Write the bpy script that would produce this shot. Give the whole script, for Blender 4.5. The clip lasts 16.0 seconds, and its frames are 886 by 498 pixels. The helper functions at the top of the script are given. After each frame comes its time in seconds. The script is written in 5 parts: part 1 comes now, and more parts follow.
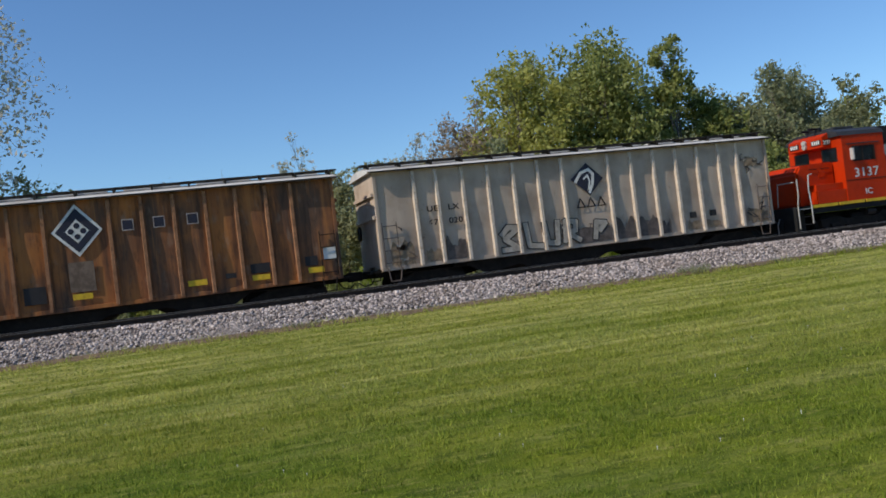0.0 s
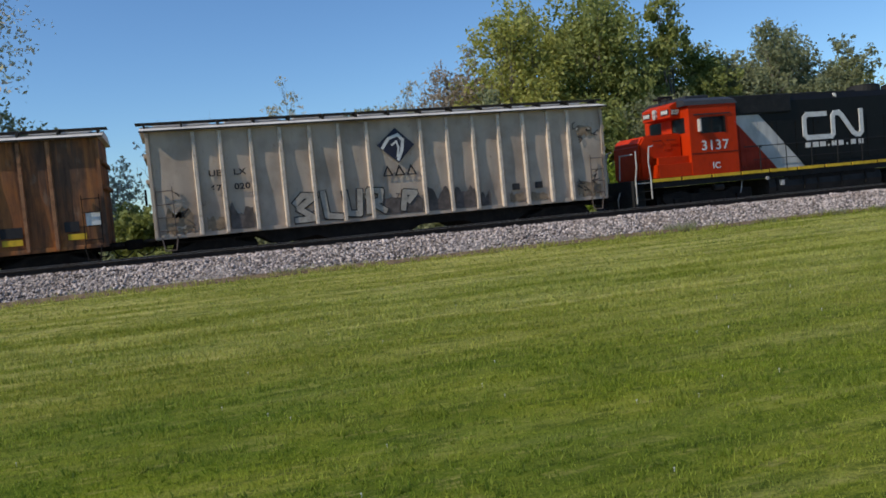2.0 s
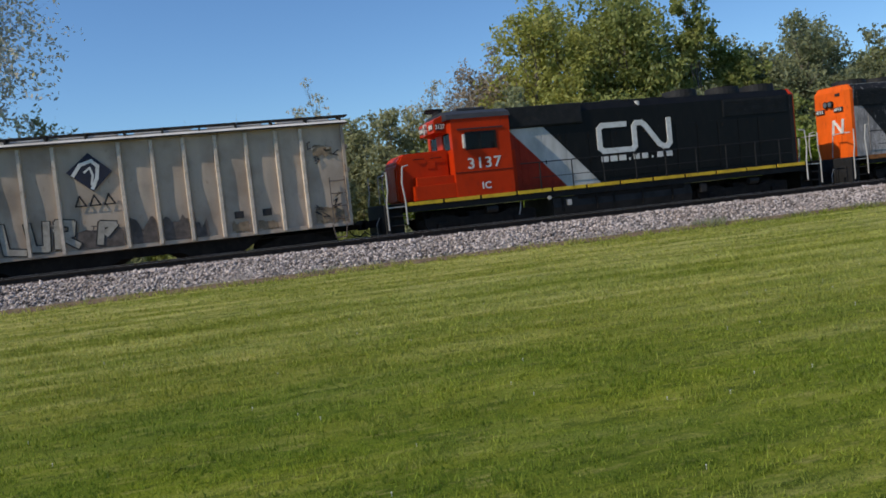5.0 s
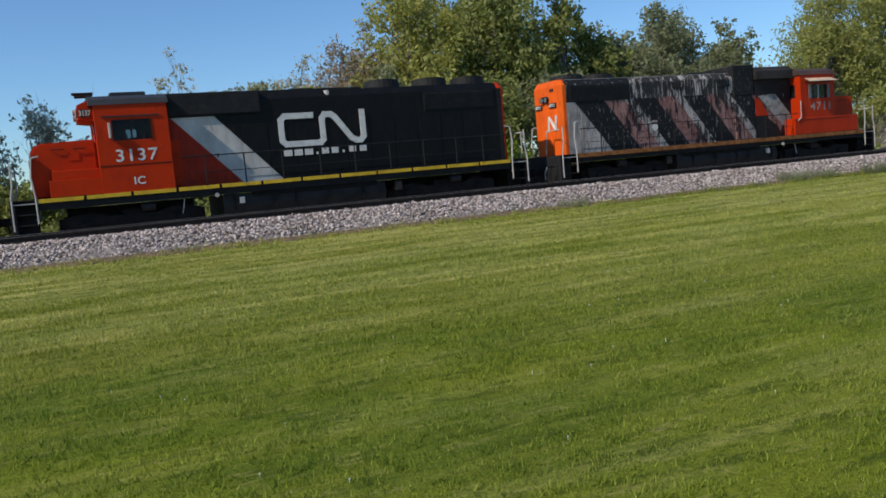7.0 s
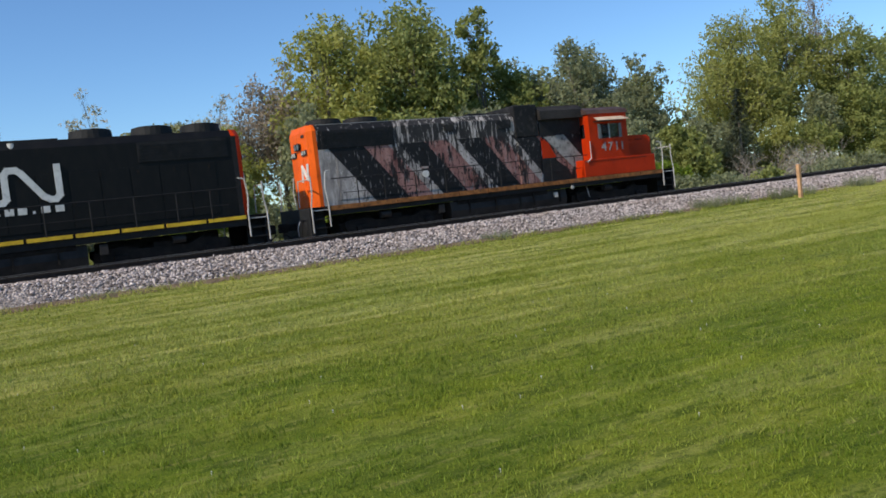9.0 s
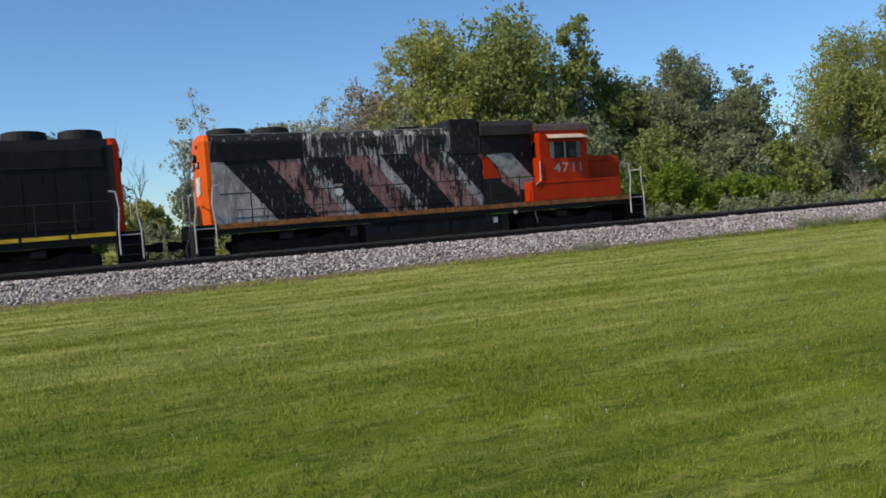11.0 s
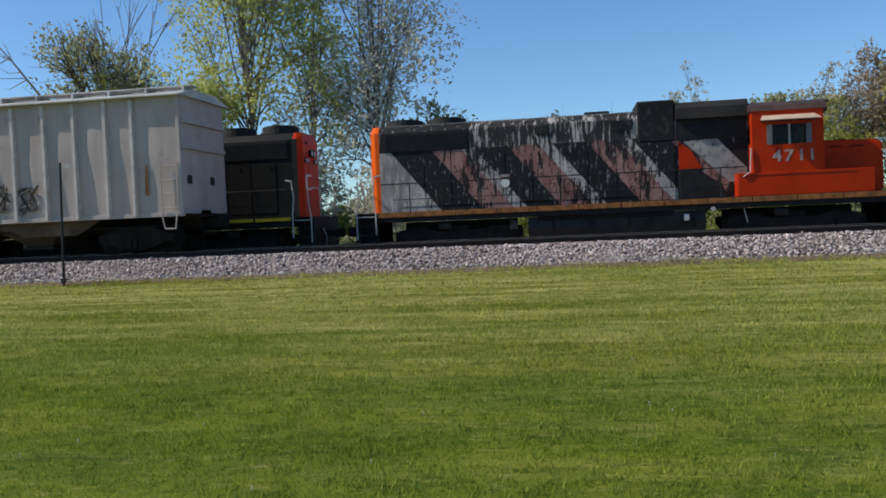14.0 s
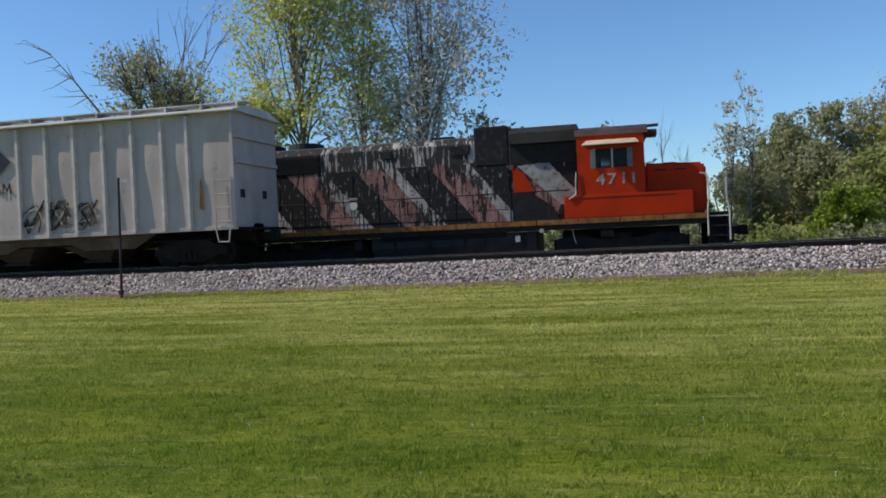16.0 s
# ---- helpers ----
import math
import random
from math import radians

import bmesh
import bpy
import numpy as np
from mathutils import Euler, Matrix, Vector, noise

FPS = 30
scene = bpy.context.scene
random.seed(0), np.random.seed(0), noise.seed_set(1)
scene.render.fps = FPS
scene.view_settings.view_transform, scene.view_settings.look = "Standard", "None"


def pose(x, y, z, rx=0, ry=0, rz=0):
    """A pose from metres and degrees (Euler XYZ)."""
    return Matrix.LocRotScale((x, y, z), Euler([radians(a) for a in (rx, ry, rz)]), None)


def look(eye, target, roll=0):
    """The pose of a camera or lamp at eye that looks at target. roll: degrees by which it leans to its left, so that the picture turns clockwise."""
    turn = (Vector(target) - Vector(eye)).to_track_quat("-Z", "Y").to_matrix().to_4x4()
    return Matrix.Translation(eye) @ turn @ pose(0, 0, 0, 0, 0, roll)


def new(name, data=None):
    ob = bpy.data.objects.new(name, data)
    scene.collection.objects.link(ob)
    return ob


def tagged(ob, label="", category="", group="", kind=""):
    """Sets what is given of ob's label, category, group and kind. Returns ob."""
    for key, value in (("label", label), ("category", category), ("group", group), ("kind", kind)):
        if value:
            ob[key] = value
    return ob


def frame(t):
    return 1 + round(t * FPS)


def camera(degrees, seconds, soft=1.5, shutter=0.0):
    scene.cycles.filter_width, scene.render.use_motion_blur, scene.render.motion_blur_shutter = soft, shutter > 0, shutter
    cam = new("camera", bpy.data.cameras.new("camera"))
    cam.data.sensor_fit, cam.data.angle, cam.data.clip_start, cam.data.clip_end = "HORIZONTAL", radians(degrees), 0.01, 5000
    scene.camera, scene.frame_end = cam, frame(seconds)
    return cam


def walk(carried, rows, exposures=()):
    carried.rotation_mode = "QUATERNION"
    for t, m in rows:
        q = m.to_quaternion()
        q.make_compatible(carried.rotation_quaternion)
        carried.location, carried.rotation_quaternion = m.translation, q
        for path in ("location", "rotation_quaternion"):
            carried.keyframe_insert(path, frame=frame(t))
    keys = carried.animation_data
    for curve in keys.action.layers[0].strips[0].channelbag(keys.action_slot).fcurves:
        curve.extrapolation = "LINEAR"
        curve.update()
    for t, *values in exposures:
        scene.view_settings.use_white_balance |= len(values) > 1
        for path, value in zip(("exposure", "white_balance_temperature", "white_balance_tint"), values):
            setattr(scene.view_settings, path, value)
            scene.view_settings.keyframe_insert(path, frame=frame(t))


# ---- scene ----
# camera and its path: one standing point, turned by hand
EYE = 1.6
cam = camera(56.0, 16.0, soft=1.7)
PATH = [
    (0.0, -17.17, 0.49, 6.86), (0.5, -17.37, -0.93, 6.80), (1.0, -18.44, -0.45, 4.47), (1.5, -17.50, -3.46, 5.07),
    (2.0, -17.98, -3.00, 5.19), (2.5, -17.80, -3.92, 5.01), (3.0, -16.64, -3.53, 4.51),
    (5.5, -16.50, -2.54, 6.54), (6.0, -18.19, -1.79, 6.17), (6.5, -21.36, -1.10, 5.64), (7.0, -25.02, -5.26, 5.07),
    (7.5, -28.12, -6.73, 5.31), (8.0, -30.82, -4.81, 6.37),
    (10.5, -26.61, -2.22, 4.93), (11.0, -23.90, -2.32, 4.36), (11.5, -22.05, -3.40, 4.72), (12.0, -7.45, -4.31, 4.76),
    (12.5, 3.07, -2.17, 3.28), (13.0, 5.83, -1.73, 3.19), (13.5, 6.68, -1.57, 2.88), (14.0, 8.71, -2.12, 2.51),
    (14.5, 11.19, -2.09, 2.71), (15.0, 13.04, -2.20, 2.70), (15.5, 12.39, -1.63, 2.84), (16.0, 12.09, -1.11, 2.69)]
walk(cam, [(t, pose(0, 0, EYE, 90 + p, r, y)) for t, y, p, r in PATH],
     exposures=[(0, -0.12), (3, -0.15), (5.5, -0.15), (6, -0.18), (7, -0.12), (8, 0.09), (10.5, -0.03), (11.5, -0.08), (12.5, -0.04), (16, -0.03)])

# daylight: clear sky, sun low over the line of the track, from the camera's side
SUN_AZ, SUN_EL = 12.5, 42.0
world = bpy.data.worlds.new("world")
scene.world = world
world.use_nodes = True
wt = world.node_tree
sky = wt.nodes.new("ShaderNodeTexSky")
sky.sky_type, sky.sun_disc = 'NISHITA', False
sky.sun_elevation, sky.sun_rotation = radians(SUN_EL), radians(270 - SUN_AZ)
sky.air_density, sky.dust_density, sky.ozone_density = 1.0, 0.1, 3.0
tint = wt.nodes.new("ShaderNodeMix")
tint.data_type, tint.blend_type = 'RGBA', 'MULTIPLY'
tint.inputs[0].default_value, tint.inputs[7].default_value = 1.0, (0.76, 1.0, 1.23, 1)
wt.links.new(sky.outputs[0], tint.inputs[6])
wt.links.new(tint.outputs[2], wt.nodes["Background"].inputs[0])
wt.nodes["Background"].inputs[1].default_value = 0.115
sun = new("sun", bpy.data.lights.new("sun", 'SUN'))
sun.data.energy, sun.data.angle, sun.data.color = 4.4, radians(0.5), (1.0, 0.91, 0.76)
sd = Vector((-math.cos(radians(SUN_AZ)) * math.cos(radians(SUN_EL)), -math.sin(radians(SUN_AZ)) * math.cos(radians(SUN_EL)), math.sin(radians(SUN_EL))))
sun.matrix_world = look(sd * 60, (0, 0, 0))


# ---- materials ----
class Mat:
    """A node material with short hands for the nodes."""

    def __init__(self, name, rough=0.7, metal=0.0, spec=0.5):
        self.m = bpy.data.materials.new(name)
        self.m.use_nodes = True
        self.t = self.m.node_tree
        self.b = self.t.nodes["Principled BSDF"]
        self.b.inputs["Roughness"].default_value = rough
        self.b.inputs["Metallic"].default_value = metal
        self.b.inputs["Specular IOR Level"].default_value = spec
        self.co = self.t.nodes.new("ShaderNodeTexCoord").outputs["Object"]
        self.xyz = None

    def put(self, socket, v):
        if isinstance(v, bpy.types.NodeSocket):
            self.t.links.new(v, socket)
        elif isinstance(v, (tuple, list)):
            socket.default_value = (*v, 1) if len(v) == 3 and len(socket.default_value) == 4 else v
        else:
            socket.default_value = v

    def axis(self, i):
        if self.xyz is None:
            self.xyz = self.t.nodes.new("ShaderNodeSeparateXYZ")
            self.put(self.xyz.inputs[0], self.co)
        return self.xyz.outputs[i]

    def math(self, op, a, b=0.0, clamp=False):
        n = self.t.nodes.new("ShaderNodeMath")
        n.operation, n.use_clamp = op, clamp
        self.put(n.inputs[0], a)
        self.put(n.inputs[1], b)
        return n.outputs[0]

    def noise(self, scale, detail=4.0, stretch=(1, 1, 1), rough=0.55, shift=0.0):
        mp = self.t.nodes.new("ShaderNodeMapping")
        mp.inputs["Scale"].default_value = stretch
        mp.inputs["Location"].default_value = (shift, shift * 0.7, shift * 1.3)
        self.put(mp.inputs[0], self.co)
        n = self.t.nodes.new("ShaderNodeTexNoise")
        n.inputs["Scale"].default_value = scale
        n.inputs["Detail"].default_value = detail
        n.inputs["Roughness"].default_value = rough
        self.put(n.inputs["Vector"], mp.outputs[0])
        return n.outputs["Fac"]

    def step(self, v, lo, hi):
        n = self.t.nodes.new("ShaderNodeMapRange")
        n.clamp = True
        self.put(n.inputs[0], v)
        n.inputs[1].default_value, n.inputs[2].default_value = lo, hi
        return n.outputs[0]

    def mix(self, f, a, b):
        n = self.t.nodes.new("ShaderNodeMix")
        n.data_type = 'RGBA'
        self.put(n.inputs[0], f)
        self.put(n.inputs[6], a)
        self.put(n.inputs[7], b)
        return n.outputs[2]

    def island(self):
        return self.t.nodes.new("ShaderNodeNewGeometry").outputs["Random Per Island"]

    def each(self):
        return self.t.nodes.new("ShaderNodeObjectInfo").outputs["Random"]

    def color(self, c):
        self.put(self.b.inputs["Base Color"], c)
        return self

    def rough(self, v):
        self.put(self.b.inputs["Roughness"], v)
        return self

    def thin(self, col, share=0.5):
        """Lets light through, as leaves do."""
        tr = self.t.nodes.new("ShaderNodeBsdfTranslucent")
        self.put(tr.inputs[0], col)
        ad = self.t.nodes.new("ShaderNodeMixShader")
        ad.inputs[0].default_value = share
        self.t.links.new(self.b.outputs[0], ad.inputs[1])
        self.t.links.new(tr.outputs[0], ad.inputs[2])
        self.t.links.new(ad.outputs[0], self.t.nodes["Material Output"].inputs[0])
        return self.m

    def bump(self, h, strength=0.3, dist=0.01):
        n = self.t.nodes.new("ShaderNodeBump")
        n.inputs["Strength"].default_value, n.inputs["Distance"].default_value = strength, dist
        self.put(n.inputs["Height"], h)
        self.put(self.b.inputs["Normal"], n.outputs[0])
        return self


def plain(name, c, rough=0.6, metal=0.0, vary=0.25, scale=3.0, bump=0.15, dirt=(0.05, 0.04, 0.03), dirty=0.3):
    """A painted or bare surface with soft mottling, grime and fine relief."""
    k = Mat(name, rough, metal, 0.25)
    big, fine = k.noise(scale, 5), k.noise(scale * 14, 3, shift=5)
    dark = tuple(v * (1 - vary) for v in c)
    col = k.mix(k.step(big, 0.35, 0.65), dark, c)
    col = k.mix(k.math('MULTIPLY', k.step(k.noise(scale * 2.3, 8, shift=11), 0.52, 0.72), dirty), col, dirt)
    k.color(col).rough(k.math('ADD', k.math('MULTIPLY', fine, 0.25), rough - 0.12))
    k.bump(fine, bump, 0.006)
    return k.m


def paint_rust_car():
    """Rust-brown hopper paint: orange rust bleeding down in streaks over faded brown."""
    k = Mat("rusted_brown_paint", 0.85, 0.0, 0.2)
    streak = k.noise(1.6, 6, (1.0, 1.0, 0.22))
    fine = k.noise(7, 7, (1, 1, 0.35), 0.65, 3)
    patch = k.noise(0.7, 4, (1, 1, 0.6), shift=8)
    col = k.mix(k.step(streak, 0.38, 0.66), (0.12, 0.068, 0.045), (0.33, 0.12, 0.042))
    col = k.mix(k.math('MULTIPLY', k.step(patch, 0.5, 0.68), 0.75), col, (0.46, 0.165, 0.04))
    col = k.mix(k.math('MULTIPLY', k.step(fine, 0.52, 0.7), 0.55), col, (0.05, 0.033, 0.024))
    run = k.noise(3.6, 6, (1.6, 1, 0.1), 0.6, 27)
    col = k.mix(k.math('MULTIPLY', k.step(run, 0.53, 0.64), 0.6), col, (0.055, 0.035, 0.026))
    col = k.mix(k.math('MULTIPLY', k.step(run, 0.46, 0.36), 0.55), col, (0.40, 0.165, 0.055))
    pale = k.step(k.noise(3.2, 6, (1, 1, 0.5), shift=17), 0.6, 0.75)
    col = k.mix(k.math('MULTIPLY', pale, 0.35), col, (0.3, 0.24, 0.18))
    k.color(col).bump(k.noise(30, 5), 0.25, 0.008)
    return k.m


def paint_pale_car(name, base, grime, rusty, amount):
    """Sun-bleached pale hopper paint with grime washed down and rust specks."""
    k = Mat(name, 0.75, 0.0, 0.3)
    wash = k.noise(1.3, 6, (1.3, 1, 0.16))
    cloud = k.noise(0.9, 5, shift=4)
    fine = k.noise(9, 8, (1, 1, 0.5), 0.68, 7)
    col = k.mix(k.step(wash, 0.36, 0.68), tuple(v * 0.82 for v in base), base)
    col = k.mix(k.math('MULTIPLY', k.step(cloud, 0.48, 0.7), amount), col, grime)
    col = k.mix(k.math('MULTIPLY', k.step(fine, 0.6, 0.74), 0.6), col, grime)
    speck = k.step(k.noise(4.5, 7, (1, 1, 0.4), 0.7, 21), 0.63, 0.72)
    col = k.mix(k.math('MULTIPLY', speck, 0.8), col, rusty)
    k.color(col).bump(k.noise(26, 4), 0.2, 0.006)
    return k.m


def paint_red(name, c):
    k = Mat(name, 0.55, 0.0, 0.12)
    fade, fine = k.noise(1.1, 5), k.noise(6, 7, (1, 1, 0.4), 0.65, 3)
    col = k.mix(k.step(fade, 0.35, 0.7), tuple(v * 0.78 for v in c), c)
    col = k.mix(k.math('MULTIPLY', k.step(fine, 0.56, 0.74), 0.45), col, (0.12, 0.02, 0.012))
    k.color(col).rough(k.math('ADD', 0.3, k.math('MULTIPLY', fine, 0.35))).bump(k.noise(3, 3), 0.12, 0.01)
    return k.m


def paint_worn_stripes():
    """Old hood paint: slanting maroon, pale and black bands, the topcoat peeling in dark drips."""
    k = Mat("peeling_striped_paint", 0.7, 0.0, 0.3)
    x, z = k.axis(0), k.axis(2)
    q = k.math('ADD', x, k.math('MULTIPLY', z, 0.83))
    wob = k.math('MULTIPLY', k.math('SUBTRACT', k.noise(9, 4), 0.5), 0.12)
    ph = k.math('MODULO', k.math('ADD', k.math('ADD', q, wob), 50.632), 2.5)
    maroon = k.mix(k.step(k.noise(3, 6, (1, 1, 0.3), shift=2), 0.35, 0.7), (0.17, 0.066, 0.058), (0.36, 0.20, 0.175))
    pale = k.mix(k.step(k.noise(4, 6, (1, 1, 0.3), shift=6), 0.35, 0.65), (0.25, 0.225, 0.21), (0.50, 0.45, 0.42))
    black = (0.007, 0.007, 0.008)
    col = k.mix(k.step(ph, 0.98, 1.0), maroon, pale)
    col = k.mix(k.step(ph, 1.4, 1.42), col, black)
    first = k.step(q, -3.12, -3.14)
    col = k.mix(first, col, k.mix(k.step(q, -4.49, -4.51), black, pale))
    top = k.math('MULTIPLY', k.step(z, 3.42, 3.46), k.math('MULTIPLY', k.step(x, -4.72, -4.7), k.step(x, 0.72, 0.7)))
    col = k.mix(top, col, pale)
    crown = k.math('MULTIPLY', k.step(z, 3.40, 3.42), k.step(x, -4.7, -4.72))
    col = k.mix(crown, col, black)
    drip = k.math('ADD', k.noise(4.6, 6, (1.7, 1, 0.34), 0.66, 9), k.math('MULTIPLY', k.math('SUBTRACT', k.noise(0.7, 3, shift=13), 0.5), 0.6))
    chip = k.noise(16, 4, (1, 1, 0.8), 0.6, 31)
    runs = k.math('MULTIPLY', top, k.step(k.noise(4.6, 5, (1.6, 1, 0.14), 0.64, 51), 0.49, 0.52))
    mask = k.math('MAXIMUM', k.math('MAXIMUM', k.step(drip, 0.52, 0.54), runs), k.step(chip, 0.60, 0.62))
    mask = k.math('MULTIPLY', mask, k.step(x, -8.2, -5.6))
    col = k.mix(k.math('MULTIPLY', mask, 0.95), col, black)
    rubbed = k.step(k.noise(7, 6, (1.4, 1, 0.4), 0.65, 41), 0.595, 0.615)
    col = k.mix(k.math('MULTIPLY', rubbed, 0.55), col, (0.3, 0.28, 0.27))
    k.color(col).bump(mask, 0.25, 0.004)
    return k.m


def paint_black_hood():
    """Glossy black hood with one pale slanting band and red ahead of it."""
    k = Mat("black_hood_paint", 0.5, 0.0, 0.2)
    x, z = k.axis(0), k.axis(2)
    q = k.math('ADD', x, k.math('MULTIPLY', z, 0.95))
    fine = k.noise(5, 7, (1, 1, 0.4), 0.65)
    black = k.mix(k.step(fine, 0.45, 0.7), (0.004, 0.004, 0.0042), (0.009, 0.0085, 0.008))
    pale = k.mix(k.step(k.noise(2.2, 6, (1, 1, 0.4), shift=3), 0.35, 0.65), (0.36, 0.35, 0.33), (0.55, 0.53, 0.5))
    red = k.mix(k.step(fine, 0.4, 0.7), (0.34, 0.022, 0.006), (0.22, 0.014, 0.005))
    col = k.mix(k.step(q, -0.4, -0.38), red, pale)
    col = k.mix(k.step(q, 0.91, 0.93), col, black)
    col = k.mix(k.step(z, 3.58, 3.6), col, black)
    k.color(col).rough(k.math('ADD', 0.38, k.math('MULTIPLY', fine, 0.3))).bump(k.noise(2.5, 3), 0.08, 0.01)
    return k.m


def lawn_grass():
    """Mown lawn: mower bands, tufts, dry flecks, and painted shade between tufts and blades."""
    k = Mat("mown_grass", 0.9, 0.0, 0.04)
    clump = k.noise(2.6, 6, (0.6, 1, 1), 0.65, 2)
    fine = k.noise(24, 5, (0.8, 1, 1), 0.7, 7)
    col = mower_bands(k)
    col = k.mix(k.math('MULTIPLY', k.step(clump, 0.5, 0.72), 0.5), col, (0.070, 0.105, 0.012))
    # tuft shadows put into the colour as stretched dark streaks
    tuft = k.noise(6, 6, (0.35, 1, 1), 0.7, 33)
    col = k.mix(k.math('MULTIPLY', k.step(tuft, 0.52, 0.62), 0.75), col, (0.045, 0.072, 0.009))
    col = k.mix(k.math('MULTIPLY', k.step(fine, 0.52, 0.7), 0.45), col, (0.050, 0.085, 0.010))
    dry = k.step(k.noise(11, 7, (0.3, 1, 1), 0.7, 15), 0.55, 0.68)
    col = k.mix(k.math('MULTIPLY', dry, 0.55), col, (0.36, 0.32, 0.11))
    grain = k.noise(70, 4, (0.7, 1, 1), 0.7, 23)
    col = k.mix(k.math('MULTIPLY', k.step(grain, 0.5, 0.66), 0.55), col, (0.038, 0.062, 0.008))
    col = k.mix(k.math('MULTIPLY', k.step(grain, 0.46, 0.34), 0.4), col, (0.30, 0.31, 0.05))
    k.color(col).bump(k.math('ADD', fine, k.math('MULTIPLY', k.math('ADD', clump, tuft), 0.8)), 0.9, 0.03)
    return k.m


def mower_bands(k):
    """Irregular streaks along the track over large greener and yellower patches."""
    band = k.noise(0.75, 5, (0.09, 1.0, 0.0), 0.65)
    streak = k.noise(3.0, 5, (0.09, 1.0, 0.0), 0.7, 3)
    broad = k.noise(0.22, 5, (0.45, 1.2, 0), 0.6, 4)
    patch = k.noise(0.6, 4, (0.5, 1.0, 0), 0.6, 14)
    col = k.mix(k.step(band, 0.36, 0.66), (0.100, 0.138, 0.011), (0.250, 0.250, 0.046))
    col = k.mix(k.math('MULTIPLY', k.step(streak, 0.52, 0.68), 0.55), col, (0.46, 0.42, 0.15))
    col = k.mix(k.math('MULTIPLY', k.step(streak, 0.45, 0.32), 0.6), col, (0.066, 0.088, 0.010))
    col = k.mix(k.math('MULTIPLY', k.step(patch, 0.52, 0.66), 0.5), col, (0.180, 0.178, 0.026))
    col = k.mix(k.math('MULTIPLY', k.step(broad, 0.46, 0.62), 0.6), col, (0.062, 0.128, 0.016))
    # greener on the near side, paler and yellower towards the railway, wandering edge between
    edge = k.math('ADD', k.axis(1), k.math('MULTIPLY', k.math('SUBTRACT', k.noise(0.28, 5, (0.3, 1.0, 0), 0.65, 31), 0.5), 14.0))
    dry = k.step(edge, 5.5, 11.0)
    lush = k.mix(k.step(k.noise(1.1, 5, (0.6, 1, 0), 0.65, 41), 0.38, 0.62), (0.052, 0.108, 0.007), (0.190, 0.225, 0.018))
    far_grass = k.mix(k.step(k.noise(2.2, 5, (0.1, 1.0, 0), 0.7, 47), 0.40, 0.60), (0.185, 0.19, 0.026), (0.58, 0.52, 0.20))
    return k.mix(k.math('ADD', 0.15, k.math('MULTIPLY', k.math('ABSOLUTE', k.math('SUBTRACT', dry, 0.45)), 0.75)), col, k.mix(dry, lush, far_grass))


def blade_grass():
    k = Mat("grass_blade", 0.8, 0.0, 0.06)
    r = k.island()
    col = k.mix(k.math('POWER', r, 1.7), (0.034, 0.085, 0.007), (0.50, 0.56, 0.10))
    col = k.mix(k.step(r, 0.93, 1.0), col, (0.46, 0.42, 0.14))
    gain = k.t.nodes.new("ShaderNodeMix")
    gain.data_type, gain.blend_type = 'RGBA', 'ADD'
    gain.inputs[0].default_value = 0.75
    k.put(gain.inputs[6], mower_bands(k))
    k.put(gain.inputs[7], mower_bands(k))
    col = k.mix(0.55, col, gain.outputs[2])
    return k.color(col).thin(col, 0.45)


def leaf_mat(name, a, b, dry=None):
    k = Mat(name, 0.55, 0.0, 0.3)
    r = k.island()
    col = k.mix(r, a, b)
    col = k.mix(k.step(k.noise(0.35, 3), 0.45, 0.65), col, tuple(0.6 * u + 0.4 * v for u, v in zip(a, b)))
    if dry:
        col = k.mix(k.step(r, 0.72, 0.78), col, dry)
    return k.color(col).thin(col)


def stone_mat():
    k = Mat("ballast_stone", 0.9, 0.0, 0.2)
    r = k.island()
    col = k.mix(r, (0.06, 0.047, 0.043), (0.64, 0.55, 0.515))
    col = k.mix(k.math('MULTIPLY', k.step(k.noise(0.8, 3), 0.5, 0.7), 0.4), col, (0.27, 0.2, 0.16))
    k.color(col).bump(k.noise(40, 3), 0.3, 0.006)
    return k.m


def ballast_bed():
    k = Mat("ballast_bed", 0.95, 0.0, 0.1)
    fine = k.noise(14, 6, (1, 1, 1), 0.7)
    col = k.mix(k.step(fine, 0.35, 0.65), (0.10, 0.085, 0.078), (0.40, 0.36, 0.34))
    col = k.mix(k.math('MULTIPLY', k.step(k.noise(0.5, 4, shift=5), 0.5, 0.7), 0.4), col, (0.2, 0.15, 0.12))
    k.color(col).bump(fine, 0.9, 0.05)
    return k.m


M_RUST = paint_rust_car()
M_CREAM = paint_pale_car("stained_cream_paint", (0.49, 0.385, 0.30), (0.23, 0.165, 0.12), (0.13, 0.06, 0.03), 0.6)
M_GREY = paint_pale_car("pale_grey_paint", (0.50, 0.415, 0.38), (0.27, 0.225, 0.20), (0.2, 0.11, 0.06), 0.4)
M_GREYROOF = paint_pale_car("dusty_white_roof", (0.62, 0.6, 0.57), (0.3, 0.27, 0.24), (0.15, 0.08, 0.05), 0.7)
M_RED = paint_red("orange_red_paint", (0.50, 0.032, 0.003))
M_ORANGE = paint_red("bright_orange_paint", (0.84, 0.125, 0.010))
M_STRIPES = paint_worn_stripes()
M_HOOD = paint_black_hood()
M_BLACK = plain("sooty_black", (0.016, 0.016, 0.017), 0.7, 0, 0.4)
M_WORNBLK = plain("worn_black_paint", (0.014, 0.013, 0.013), 0.65, 0, 0.4, 2.2, 0.2, (0.11, 0.10, 0.095), 0.35)
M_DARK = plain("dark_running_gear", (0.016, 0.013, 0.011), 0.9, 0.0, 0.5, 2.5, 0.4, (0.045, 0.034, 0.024))
